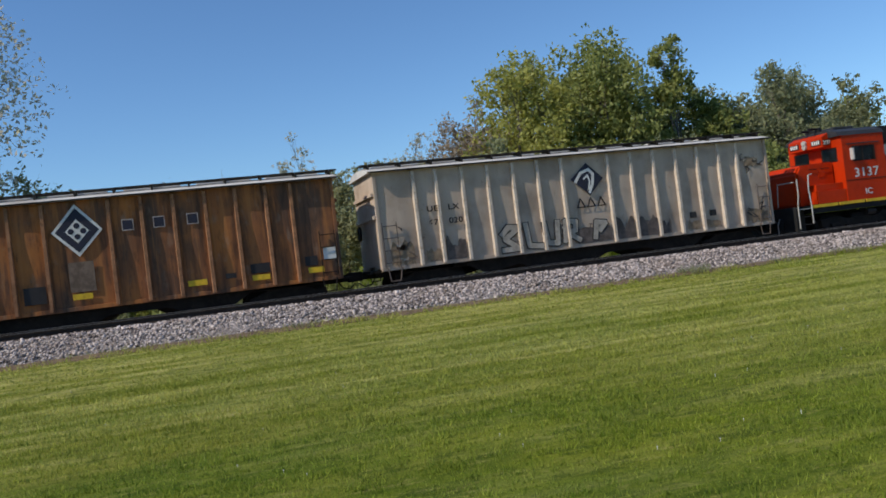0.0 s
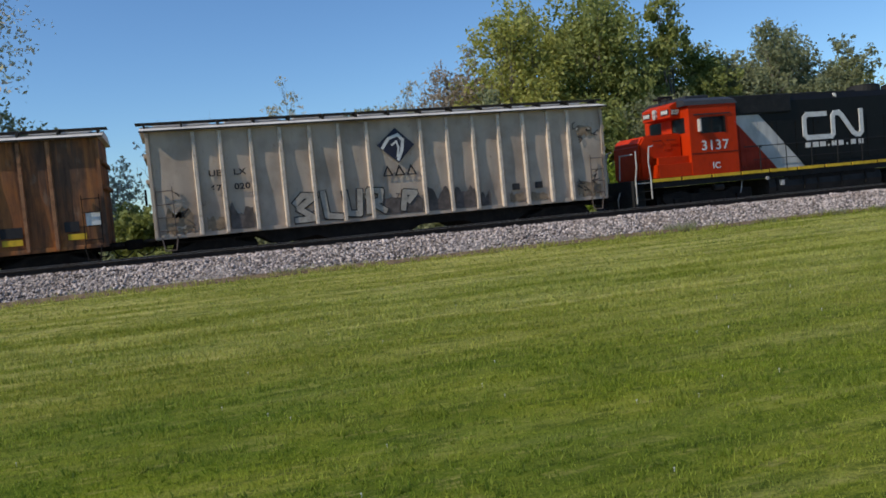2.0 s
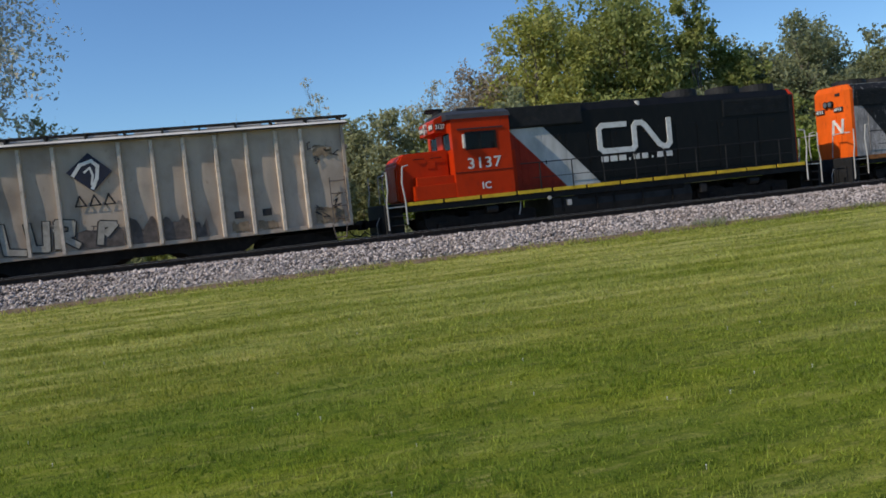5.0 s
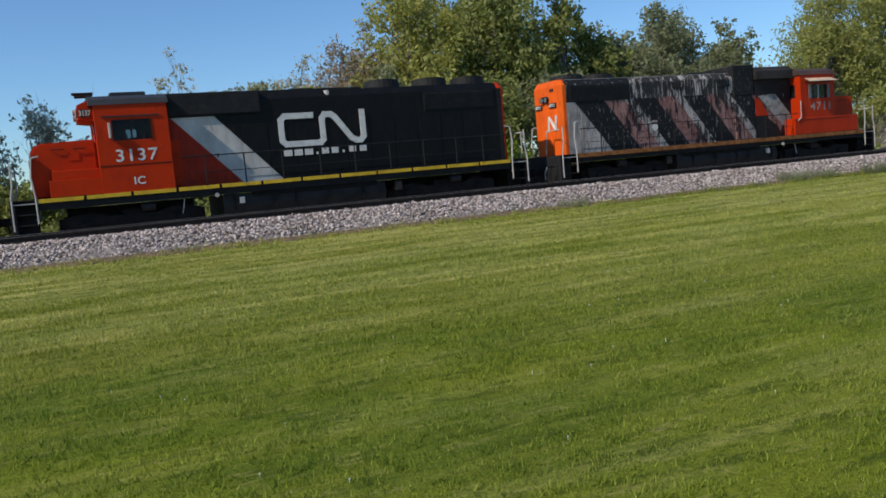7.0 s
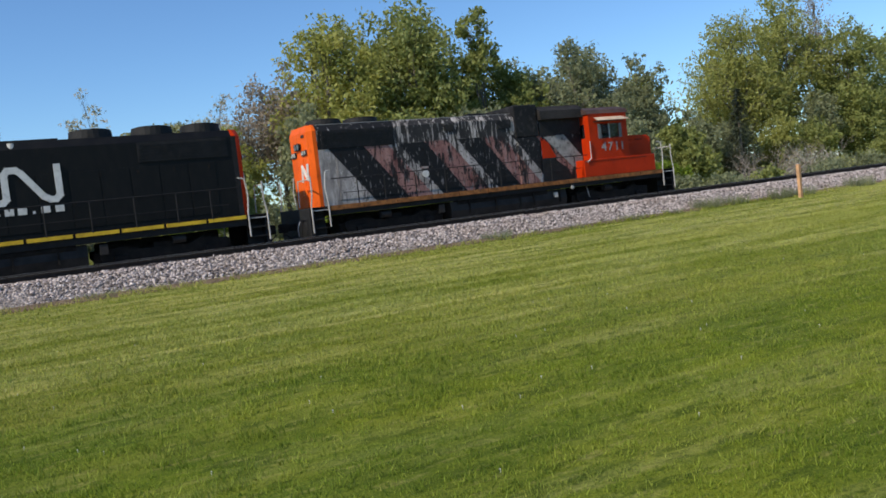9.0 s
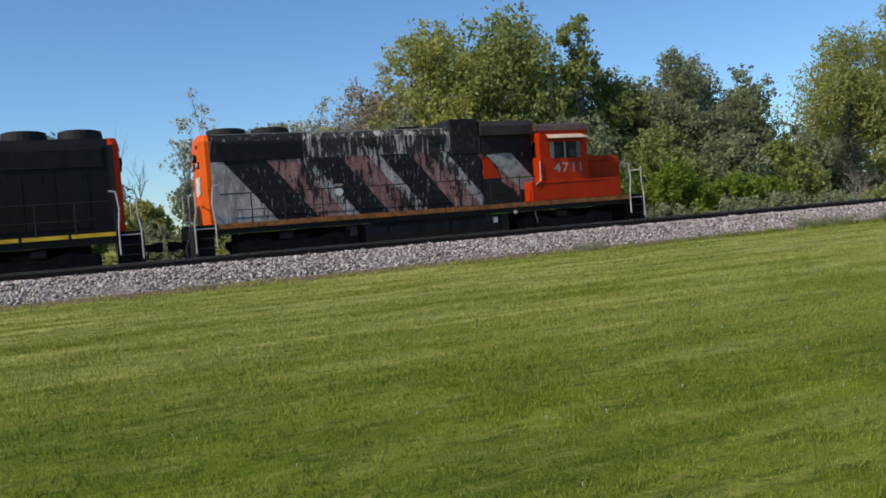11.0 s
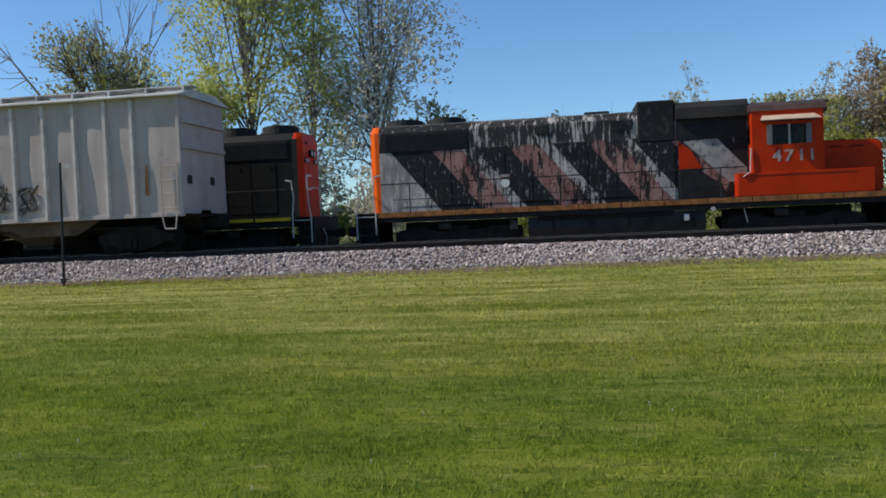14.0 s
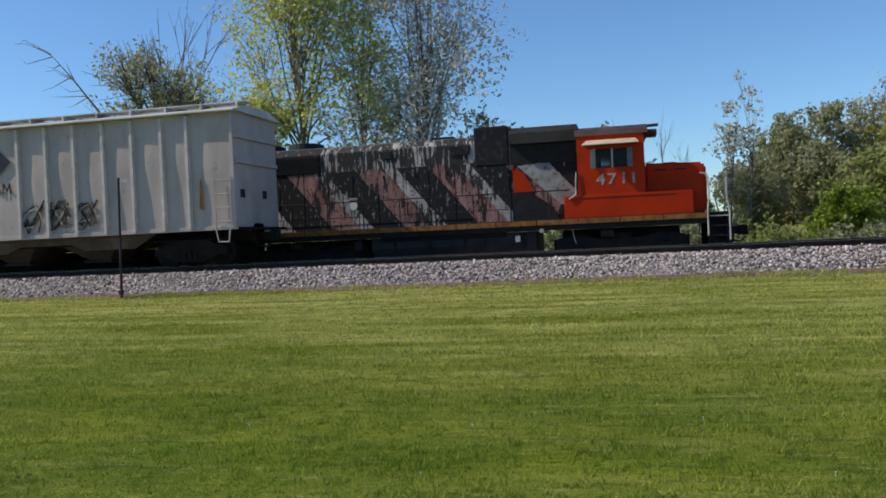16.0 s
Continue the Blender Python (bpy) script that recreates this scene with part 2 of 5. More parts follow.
M_TANK = plain("grimy_tank", (0.034, 0.030, 0.027), 0.7, 0.1, 0.5, 2.0)
M_GREYDK = plain("dark_grey_roof", (0.032, 0.033, 0.038), 0.55)
M_BROWNROOF = plain("sooty_brown_roof", (0.085, 0.050, 0.042), 0.65, 0, 0.5)
M_PALEROOF = plain("weathered_pale_roof", (0.34, 0.33, 0.31), 0.75, 0, 0.4, 2.5, 0.2, (0.03, 0.03, 0.03), 0.8)
M_YELLOW = plain("yellow_stripe_paint", (0.72, 0.46, 0.03), 0.6)
M_OCHRE = plain("faded_orange_stripe", (0.34, 0.135, 0.04), 0.8, 0, 0.5, 4, 0.2, (0.05, 0.035, 0.025), 0.85)
M_WHITE = plain("white_lettering", (0.68, 0.67, 0.64), 0.6, 0, 0.15)
M_FADED = plain("faded_lettering", (0.42, 0.36, 0.33), 0.7, 0, 0.4, 6, 0.1, (0.2, 0.05, 0.03), 0.8)
M_RAILING = plain("pale_handrail", (0.50, 0.48, 0.45), 0.55, 0, 0.3)
M_STEEL = plain("rail_steel", (0.045, 0.033, 0.027), 0.75, 0.3, 0.4, 5)
M_SHINE = plain("worn_rail_head", (0.32, 0.31, 0.30), 0.35, 0.8, 0.2)
M_TIE = plain("creosoted_wood", (0.07, 0.052, 0.04), 0.9, 0, 0.4)
M_NAVY = plain("navy_emblem", (0.025, 0.026, 0.045), 0.6)
M_INK = plain("black_marking", (0.030, 0.028, 0.030), 0.7, 0, 0.3)
M_GRAF = plain("silver_spray", (0.42, 0.37, 0.31), 0.6, 0, 0.3, 5)
M_BRUISE = plain("dark_spray", (0.15, 0.12, 0.105), 0.8, 0, 0.5, 5)
# rib paints lighter than the panels: glancing sun put into the colour
M_RIBRUST = plain("sunlit_brown_rib", (0.34, 0.165, 0.085), 0.85, 0, 0.35, 3, 0.3, (0.09, 0.045, 0.025), 0.7)
M_RIBCREAM = plain("sunlit_cream_rib", (0.64, 0.53, 0.43), 0.75, 0, 0.25, 3, 0.2, (0.25, 0.17, 0.12), 0.5)
M_RIBGREY = plain("sunlit_grey_rib", (0.60, 0.54, 0.50), 0.75, 0, 0.2, 3, 0.2, (0.3, 0.24, 0.2), 0.4)
M_WING = plain("dusty_grey_wing", (0.17, 0.17, 0.175), 0.5, 0, 0.3)
M_CABSHADE = plain("cab_inner_shade", (0.03, 0.03, 0.032), 0.85, 0, 0.3)
M_TAN = plain("tan_slope_sheet", (0.15, 0.10, 0.066), 0.9, 0, 0.5, 1.6, 0.3, (0.06, 0.04, 0.03), 0.7)
M_BARK = plain("grey_bark", (0.19, 0.17, 0.145), 0.9, 0, 0.4, 6, 0.6)
M_TWIG = plain("bare_twig", (0.27, 0.23, 0.20), 0.9, 0, 0.3, 6, 0.3)
M_WOOD = plain("weathered_stake", (0.60, 0.34, 0.18), 0.8, 0, 0.3, 6)
M_LAWN, M_BLADE = lawn_grass(), blade_grass()
M_STONE, M_BED = stone_mat(), ballast_bed()


def cab_glass():
    """Dusty tinted pane: mostly clear, a weak gloss on it."""
    k = Mat("cab_glass", 0.1, 0.0, 0.3).color((0.02, 0.022, 0.025))
    clear = k.t.nodes.new("ShaderNodeBsdfTransparent")
    clear.inputs[0].default_value = (0.80, 0.86, 0.88, 1)
    both = k.t.nodes.new("ShaderNodeMixShader")
    both.inputs[0].default_value = 0.72
    k.t.links.new(k.b.outputs[0], both.inputs[1])
    k.t.links.new(clear.outputs[0], both.inputs[2])
    k.t.links.new(both.outputs[0], k.t.nodes["Material Output"].inputs[0])
    return k.m


M_GLASS = cab_glass()
L_GREEN = leaf_mat("leaf_green", (0.165, 0.198, 0.054), (0.40, 0.42, 0.135))
L_DARK = leaf_mat("leaf_dark", (0.150, 0.172, 0.090), (0.38, 0.395, 0.215))
L_LIME = leaf_mat("leaf_yellow_green", (0.28, 0.29, 0.060), (0.50, 0.49, 0.15))
L_SPRING = leaf_mat("leaf_fresh_spring", (0.38, 0.42, 0.10), (0.66, 0.66, 0.26))
L_BUD = leaf_mat("leaf_grey_pink_bud", (0.52, 0.48, 0.41), (0.72, 0.68, 0.62), (0.62, 0.60, 0.42))
L_OLIVE = leaf_mat("leaf_olive", (0.24, 0.25, 0.058), (0.46, 0.465, 0.15))
L_GREY = leaf_mat("leaf_grey_bud", (0.36, 0.355, 0.25), (0.60, 0.60, 0.49), (0.62, 0.60, 0.55))
L_SAGE = leaf_mat("leaf_sage", (0.23, 0.235, 0.11), (0.43, 0.43, 0.24))
L_BRIGHT = leaf_mat("leaf_bright", (0.13, 0.20, 0.018), (0.26, 0.33, 0.04))
L_PINK = leaf_mat("leaf_budding", (0.32, 0.26, 0.18), (0.46, 0.38, 0.30))
L_SPRUCE = leaf_mat("needle_blue_green", (0.06, 0.080, 0.058), (0.135, 0.155, 0.115))


# ---- mesh helpers ----
def bx(bm, x0, x1, y0, y1, z0, z1, bevel=0.0):
    v = [bm.verts.new((x, y, z)) for x in (x0, x1) for y in (y0, y1) for z in (z0, z1)]
    f = [bm.faces.new([v[i] for i in q]) for q in ((0, 1, 3, 2), (4, 6, 7, 5), (0, 4, 5, 1), (2, 3, 7, 6), (0, 2, 6, 4), (1, 5, 7, 3))]
    if bevel:
        bmesh.ops.bevel(bm, geom=list({e for a in f for e in a.edges}), offset=bevel, segments=2, affect='EDGES', profile=0.6)
    return bm


def prism(bm, prof, x0, x1):
    """A (y, z) outline drawn out along x."""
    a = [bm.verts.new((x0, y, z)) for y, z in prof]
    b = [bm.verts.new((x1, y, z)) for y, z in prof]
    n = len(prof)
    bm.faces.new(a[::-1])
    bm.faces.new(b)
    for i in range(n):
        bm.faces.new((a[i], a[(i + 1) % n], b[(i + 1) % n], b[i]))
    bmesh.ops.recalc_face_normals(bm, faces=bm.faces)
    return bm


def plate(bm, poly, y0, y1):
    """An (x, z) outline with depth along y."""
    a = [bm.verts.new((x, y0, z)) for x, z in poly]
    b = [bm.verts.new((x, y1, z)) for x, z in poly]
    n = len(poly)
    bm.faces.new(a)
    bm.faces.new(b[::-1])
    for i in range(n):
        bm.faces.new((a[i], b[i], b[(i + 1) % n], a[(i + 1) % n]))
    bmesh.ops.recalc_face_normals(bm, faces=bm.faces)
    return bm


def rod(bm, p, q, r0, r1=None, n=6):
    p, q, r1 = Vector(p), Vector(q), r0 if r1 is None else r1
    d = (q - p).normalized()
    s = d.orthogonal().normalized()
    u = d.cross(s)
    ring = [[bm.verts.new(c + r * (math.cos(k * 2 * math.pi / n) * s + math.sin(k * 2 * math.pi / n) * u)) for k in range(n)] for c, r in ((p, r0), (q, r1))]
    for k in range(n):
        bm.faces.new((ring[0][k], ring[0][(k + 1) % n], ring[1][(k + 1) % n], ring[1][k]))
    bm.faces.new(ring[0][::-1])
    bm.faces.new(ring[1])
    return bm


def pipe(bm, pts, r, n=6):
    for a, b in zip(pts, pts[1:]):
        rod(bm, a, b, r, r, n)
    return bm


def ribbon(bm, pts, w, y0, y1):
    """A painted stroke: a broad (x, z) line with a little depth along y."""
    for (xa, za), (xb, zb) in zip(pts, pts[1:]):
        dx, dz = xb - xa, zb - za
        l = math.hypot(dx, dz) or 1
        nx, nz, ex, ez = -dz / l * w / 2, dx / l * w / 2, dx / l * w * 0.3, dz / l * w * 0.3
        plate(bm, [(xa + nx - ex, za + nz - ez), (xb + nx + ex, zb + nz + ez), (xb - nx + ex, zb - nz + ez), (xa - nx - ex, za - nz - ez)], y0, y1)
        y0 -= 0.0006
    return bm


def mesh_of(name, bm, material, smooth=False):
    me = bpy.data.meshes.new(name)
    bm.to_mesh(me)
    bm.free()
    me.materials.append(material)
    if smooth:
        for poly in me.polygons:
            poly.use_smooth = True
    return me


def part(name, bm, material, parent, label="", smooth=False):
    ob = new(name, bm if isinstance(bm, bpy.types.Mesh) else mesh_of(name, bm, material, smooth))
    ob.parent = parent
    return tagged(ob, label=label)


def thing(name, label, category, at=None, group="", kind=""):
    ob = tagged(new(name), label, category, group, kind)
    if at is not None:
        ob.matrix_basis = at
    return ob


def text_mesh(name, words, height, x, y, z, material, spread=1.0):
    """Lettering as a thin mesh standing on the (x, z) plane, facing -y; x is its middle, z its foot."""
    cu = bpy.data.curves.new(name, 'FONT')
    cu.body, cu.size, cu.align_x, cu.extrude, cu.space_character = words, height / 0.7, 'CENTER', 0.003, 1.08
    cu.offset = 0.006
    ob = bpy.data.objects.new(name, cu)
    scene.collection.objects.link(ob)
    bpy.context.view_layer.update()
    me = bpy.data.meshes.new_from_object(ob.evaluated_get(bpy.context.evaluated_depsgraph_get()))
    bpy.data.objects.remove(ob)
    bpy.data.curves.remove(cu)
    me.transform(Matrix.Translation((x, y, z)) @ Euler((radians(90), 0, 0)).to_matrix().to_4x4() @ Matrix.Diagonal((spread, 1, 1, 1)))
    me.materials.clear()
    me.materials.append(material)
    me.name = name
    return me


def cloud_mesh(name, verts, faces, material):
    me = bpy.data.meshes.new(name)
    me.vertices.add(len(verts))
    me.vertices.foreach_set("co", np.asarray(verts, dtype=np.float32).ravel())
    faces = np.asarray(faces, dtype=np.int32)
    n, k = faces.shape
    me.loops.add(n * k)
    me.loops.foreach_set("vertex_index", faces.ravel())
    me.polygons.add(n)
    me.polygons.foreach_set("loop_start", np.arange(0, n * k, k, dtype=np.int32))
    me.update(calc_edges=True)
    me.materials.append(material)
    return me


# ---- ground and track ----
NEAR_Y, FAR_Y = 24.03, 27.93
NEAR_RAIL, FAR_RAIL = 0.93, 0.40


def lawn_z(x, y):
    s = min(max((y - 2) / 18.5, 0), 1)
    z = 0.2 * s * s * (3 - 2 * s)
    if y > 26:
        z -= 0.2 * min((y - 26) / 6, 1)
    near = max(0.0, 1 - abs(y - 8) / 40) if abs(x) < 90 else 0.0
    return z + near * 0.03 * (noise.noise((x * 0.35, y * 0.35, 0)) + 0.6 * noise.noise((x * 0.11, y * 0.13, 4)))


def build_ground():
    xs = sorted({*range(-30, 46), *range(-90, 120, 5), -1800, -900, -400, -180, 180, 400, 900, 1800})
    ys = sorted({*[v * 0.5 for v in range(-8, 60)], *range(30, 90, 4), -900, -300, -100, -30, -12, 130, 250, 500, 1000, 2400})
    verts = [(x, y, lawn_z(x, y)) for y in ys for x in xs]
    w = len(xs)
    faces = [(j * w + i, j * w + i + 1, (j + 1) * w + i + 1, (j + 1) * w + i) for j in range(len(ys) - 1) for i in range(w - 1)]
    me = cloud_mesh("ground", verts, faces, M_LAWN)
    for poly in me.polygons:
        poly.use_smooth = True
    return tagged(new("ground", me), "mown green lawn with faint mower bands", "lawn", kind="structure")


PROFILE = [(20.85, 0.10), (21.2, 0.24), (21.8, 0.50), (22.35, 0.735), (22.8, 0.76), (25.4, 0.76), (26.3, 0.30), (26.7, 0.235), (29.3, 0.235), (30.6, -0.1)]


def bed_z(y):
    for (a, za), (b, zb) in zip(PROFILE, PROFILE[1:]):
        if a <= y <= b:
            return za + (zb - za) * (y - a) / (b - a)
    return 0.0


def build_ballast():
    xs = [-900, -300, -120, *[v * 0.5 for v in range(-100, 140)], 120, 300, 900]
    verts, w = [], len(PROFILE)
    for x in xs:
        for k, (y, z) in enumerate(PROFILE):
            j = 0.22 * noise.noise((x * 0.6, k * 3.1, 2)) if k in (0, 1) and abs(x) < 80 else 0
            verts.append((x, y + j, z + (0.03 * noise.noise((x * 1.7, y * 2, 7)) if 0 < k < 9 else 0)))
    faces = [(i * w + k, (i + 1) * w + k, (i + 1) * w + k + 1, i * w + k + 1) for i in range(len(xs) - 1) for k in range(w - 1)]
    bed = tagged(new("ballast_bed", cloud_mesh("ballast_bed", verts, faces, M_BED)), "grey crushed-stone bed under the rails", "ballast", kind="structure")
    # a rim of bare soil along the foot of the stones
    soil, n = bmesh.new(), 150
    rows_ = []
    for i in range(n + 1):
        x = -30 + 80 * i / n
        w = .12 + .22 * abs(noise.noise((x * .9, 1, 9)))
        rows_.append([soil.verts.new((x, 20.98 - w + q, max(lawn_z(x, 20.98 - w + q), 0) + .008 + (.1 if q else 0))) for q in (0, w + .1)])
    for p_, q_ in zip(rows_, rows_[1:]):
        soil.faces.new((p_[0], q_[0], q_[1], p_[1]))
    tagged(new("soil_edge", mesh_of("soil_edge", soil, plain("bare_soil", (0.19, 0.135, 0.085), .95, 0, .5, 9, .5))), "bare brown soil between lawn and ballast", "soil", kind="structure")
    # loose stones on the near shoulder and between the rails
    rng = np.random.default_rng(5)
    base = np.array([(1, 0, 0), (-1, 0, 0), (0, 1, 0), (0, -1, 0), (0, 0, 1), (0, 0, -1)], float)
    tri = np.array([(0, 2, 4), (2, 1, 4), (1, 3, 4), (3, 0, 4), (2, 0, 5), (1, 2, 5), (3, 1, 5), (0, 3, 5)])
    n = 52000
    x = rng.uniform(-29, 48, n)
    y = np.where(rng.random(n) < 0.86, rng.triangular(20.75, 21.9, 23.25, n), rng.uniform(23.3, 24.8, n))
    z = np.array([bed_z(v) for v in y])
    keep = np.abs(y - (NEAR_Y - 0.75)) > 0.1
    x, y, z = x[keep], y[keep], z[keep]
    n = len(x)
    size = rng.uniform(0.017, 0.047, n) * np.where(rng.random(n) < 0.06, 1.5, 1)
    q = rng.normal(size=(n, 3, 3))
    q = np.linalg.qr(q)[0]
    sc = size[:, None, None] * rng.uniform(0.6, 1.25, (n, 6, 1))
    v = np.einsum('nij,kj->nki', q, base) * sc
    v[:, :, 0] *= 1.25
    v += np.stack([x, y, z + size * 0.35], 1)[:, None, :]
    f = (tri[None] + np.arange(n)[:, None, None] * 6).reshape(-1, 3)
    tagged(new("ballast_stones", cloud_mesh("ballast_stones", v.reshape(-1, 3), f, M_STONE)), "loose grey and pinkish crushed ballast stones", "ballast", kind="stuff")
    return bed


def build_track(y, top, label):
    tr = thing("railway_track", label, "railway track", pose(0, y, top), kind="structure")
    prof = [(-.07, -.17), (.07, -.17), (.07, -.155), (.012, -.13), (.012, -.045), (.036, -.035), (.036, -.004), (.028, 0), (-.028, 0), (-.036, -.004), (-.036, -.035), (-.012, -.045), (-.012, -.13), (-.07, -.155)]
    me = mesh_of("rail", prism(bmesh.new(), prof, -600, 600), M_STEEL)
    head = mesh_of("rail_head", bx(bmesh.new(), -600, 600, -.03, .03, 0.0, 0.005), M_SHINE)
    for s in (-.75, .75):
        r = part("rail", me, None, tr, "dark rusty steel rail")
        r.location.y = s
        part("rail_head", head, None, r, "polished running surface")
    tie = mesh_of("sleeper", bx(bmesh.new(), -.11, .11, -1.3, 1.3, -.36, -.172, .012), M_TIE)
    for i in range(130):
        t = part("sleeper", tie, None, tr)
        t.location = (-29 + i * 0.6, random.uniform(-.03, .03), 0)
        t.rotation_euler.z = random.uniform(-.02, .02)
    return tr


build_ground()
build_ballast()
build_track(NEAR_Y, NEAR_RAIL, "railway track with dark rusty rails on grey ballast")
build_track(FAR_Y, FAR_RAIL, "lower railway track behind, carrying the moving train")


# ---- running gear ----
def wheelset(vehicle, x, r, rolling):
    bm = bmesh.new()
    for s in (-1, 1):
        rod(bm, (0, s * .66, 0), (0, s * .80, 0), r, r, 20)
        rod(bm, (0, s * .62, 0), (0, s * .66, 0), r + .03, r + .03, 20)
        rod(bm, (0, s * .80, 0), (0, s * .815, 0), r * .55, r * .5, 12)
        rod(bm, (0, s * .80, 0), (0, s * 1.06, 0), .09, .085, 8)
        for k in range(5):
            a = k * 2 * math.pi / 5
            rod(bm, (r * .7 * math.cos(a), s * .80, r * .7 * math.sin(a)), (r * .7 * math.cos(a), s * .806, r * .7 * math.sin(a)), .05, .05, 8)
    rod(bm, (0, -.7, 0), (0, .7, 0), .085, .085, 8)
    ob = part("wheelset", bm, M_DARK, vehicle, "dark steel wheels on an axle")
    ob.location = (x, 0, r)
    rolling.append((ob, x, r))
    return ob


def freight_truck(vehicle, x, rolling):
    tr = part("truck", bx(bmesh.new(), x - .22, x + .22, -1.05, 1.05, .42, .72, .03), M_DARK, vehicle, "dark cast-steel truck bolster")
    poly = [(-1.18, .34), (-1.18, .56), (-.95, .62), (-.45, .82), (.45, .82), (.95, .62), (1.18, .56), (1.18, .34), (.92, .34), (.55, .2), (.3, .14), (-.3, .14), (-.55, .2), (-.92, .34)]
    for s in (-1, 1):
        part("side_frame", plate(bmesh.new(), [(x + a, b) for a, b in poly], s * .96, s * 1.1), M_DARK, tr)
        bm = bmesh.new()
        for k in (-.18, 0, .18):
            rod(bm, (x + k, s * 1.12, .2), (x + k, s * 1.12, .46), .075, .075, 8)
        part("springs", bm, M_DARK, tr)
    for dx in (-.88, .88):
        wheelset(vehicle, x + dx, .43, rolling)


def coupler(vehicle, x, s, z=.85):
    bm = bx(bmesh.new(), min(x, x + s * .55), max(x, x + s * .55), -.1, .1, z - .12, z + .12, .02)
    bx(bm, min(x + s * .45, x + s * .72), max(x + s * .45, x + s * .72), -.17, .13, z - .16, z + .16, .04)
    part("coupler", bm, M_DARK, vehicle, "knuckle coupler")
    bm = bmesh.new()
    pts = [(x, -.35, z), (x + s * .2, -.37, z - .3), (x + s * .45, -.35, z - .36), (x + s * .65, -.3, z - .2)]
    part("brake_hose", pipe(bm, pts, .022), M_BLACK, vehicle)


# ---- covered hopper cars ----
BAYS = [.9, 1.82, 2.74, 3.67, 4.58, 5.5, 6.28]


def hopper_car(name, label, at, k, zb, zt, paint, roof_paint, chute_paint, rolling, board=None, group="hopper cars", rib_paint=None, iron_paint=None, skirt=None):
    car = thing(name, label, "hopper car", at, group)
    half, side = 7.65 * k, 1.47
    edges = [-half, *[-b * k for b in BAYS[::-1]], *[b * k for b in BAYS], half]
    rng = random.Random(name + label)
    for s in (-1, 1):
        for a, b in zip(edges, edges[1:]):
            bm, nx, nz = bmesh.new(), 7, 12
            g, ph, am = [], rng.uniform(0, 6), rng.uniform(.014, .03)
            for j in range(nz + 1):
                for i in range(nx + 1):
                    u, v = i / nx, j / nz
                    bul = math.sin(math.pi * u) * math.sin(math.pi * v) ** .6
                    g.append(bm.verts.new((a + (b - a) * u, s * (side + bul * (am + .012 * math.sin(9 * v + ph))), zb + (zt - zb) * v)))
            for j in range(nz):
                for i in range(nx):
                    q = [g[j * (nx + 1) + i], g[j * (nx + 1) + i + 1], g[(j + 1) * (nx + 1) + i + 1], g[(j + 1) * (nx + 1) + i]]
                    bm.faces.new(q if s < 0 else q[::-1])
            part("side_panel", bm, paint, car, smooth=True)
        for x in edges[1:-1]:
            bm = bmesh.new()
            w, d = .045, .155
            poly = [(-w * 1.5, 0), (-w, d), (w, d), (w * 1.5, 0)]
            lo = [bm.verts.new((x + px, s * (side - .01 + py), zb - .02)) for px, py in poly]
            hi = [bm.verts.new((x + px, s * (side - .01 + py * (.75 if py else 1)), zt - .1)) for px, py in poly]
            for i in range(4):
                bm.faces.new((lo[i], lo[(i + 1) % 4], hi[(i + 1) % 4], hi[i]))
            bm.faces.new(lo), bm.faces.new(hi)
            bmesh.ops.recalc_face_normals(bm, faces=bm.faces)
            part("rib", bm, rib_paint or paint, car)
        # sill along the foot and the corner posts
        part("side_sill", bx(bmesh.new(), -half, half, min(s * (side - .06), s * (side + .05)), max(s * (side - .06), s * (side + .05)), zb - .07, zb + .05, .01), paint, car)
        for e in (-1, 1):
            part("corner_post", bx(bmesh.new(), min(e * half, e * (half - .1)), max(e * half, e * (half - .1)), min(s * side, s * (side + .07)), max(s * side, s * (side + .07)), zb - .02, zt - .05, .008), paint, car)
    # roof, running board and hatches
    prof = [(-1.64, zt - .04), (-1.64, zt + .0), (-.75, zt + .2), (.75, zt + .2), (1.64, zt + .0), (1.64, zt - .04)]
    part("roof", prism(bmesh.new(), prof, -half - .14, half + .14), roof_paint, car, "pale dusty roof with overhanging eaves")
    for s in (-1, 1):
        part("eave_rail", bx(bmesh.new(), -half - .15, half + .15, min(s * 1.64, s * 1.69), max(s * 1.64, s * 1.69), zt - .055, zt - .012, .006), board or M_TANK, car)
        # added sheets close the gaps below: dark on moving cars, tan on the parked one
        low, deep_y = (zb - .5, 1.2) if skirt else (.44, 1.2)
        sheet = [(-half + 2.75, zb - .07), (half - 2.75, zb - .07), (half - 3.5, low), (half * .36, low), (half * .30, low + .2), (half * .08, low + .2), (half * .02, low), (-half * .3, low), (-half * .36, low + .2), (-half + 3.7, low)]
        part("slope_sheet", plate(bmesh.new(), sheet, s * deep_y, s * (deep_y + .05)), skirt or M_DARK, car, "sloping sheet closing the gaps under the sill")
    bm = bmesh.new()
    for y in (-1.05, -.85, -.65):
        bx(bm, -half - .25, half + .25, y - .08, y + .08, zt + .26, zt + .29)
    for i in range(15):
        x = -half + i * half / 7
        bx(bm, x - .03, x + .03, -1.15, -.55, zt + .1, zt + .26)
    part("running_board", bm, board or M_TANK, car, "grating walkway along the roof")
    for i in range(7):
        x = (-half + 1.1) + i * (2 * half - 2.2) / 6
        h = part("hatch_cover", bx(bmesh.new(), x - .85 * k, x + .85 * k, -.42, .42, zt + .2, zt + .33, .03), roof_paint, car)
        part("hatch_clamp", bx(bmesh.new(), x - .05, x + .05, -.5, .5, zt + .33, zt + .38, .01), roof_paint, h)
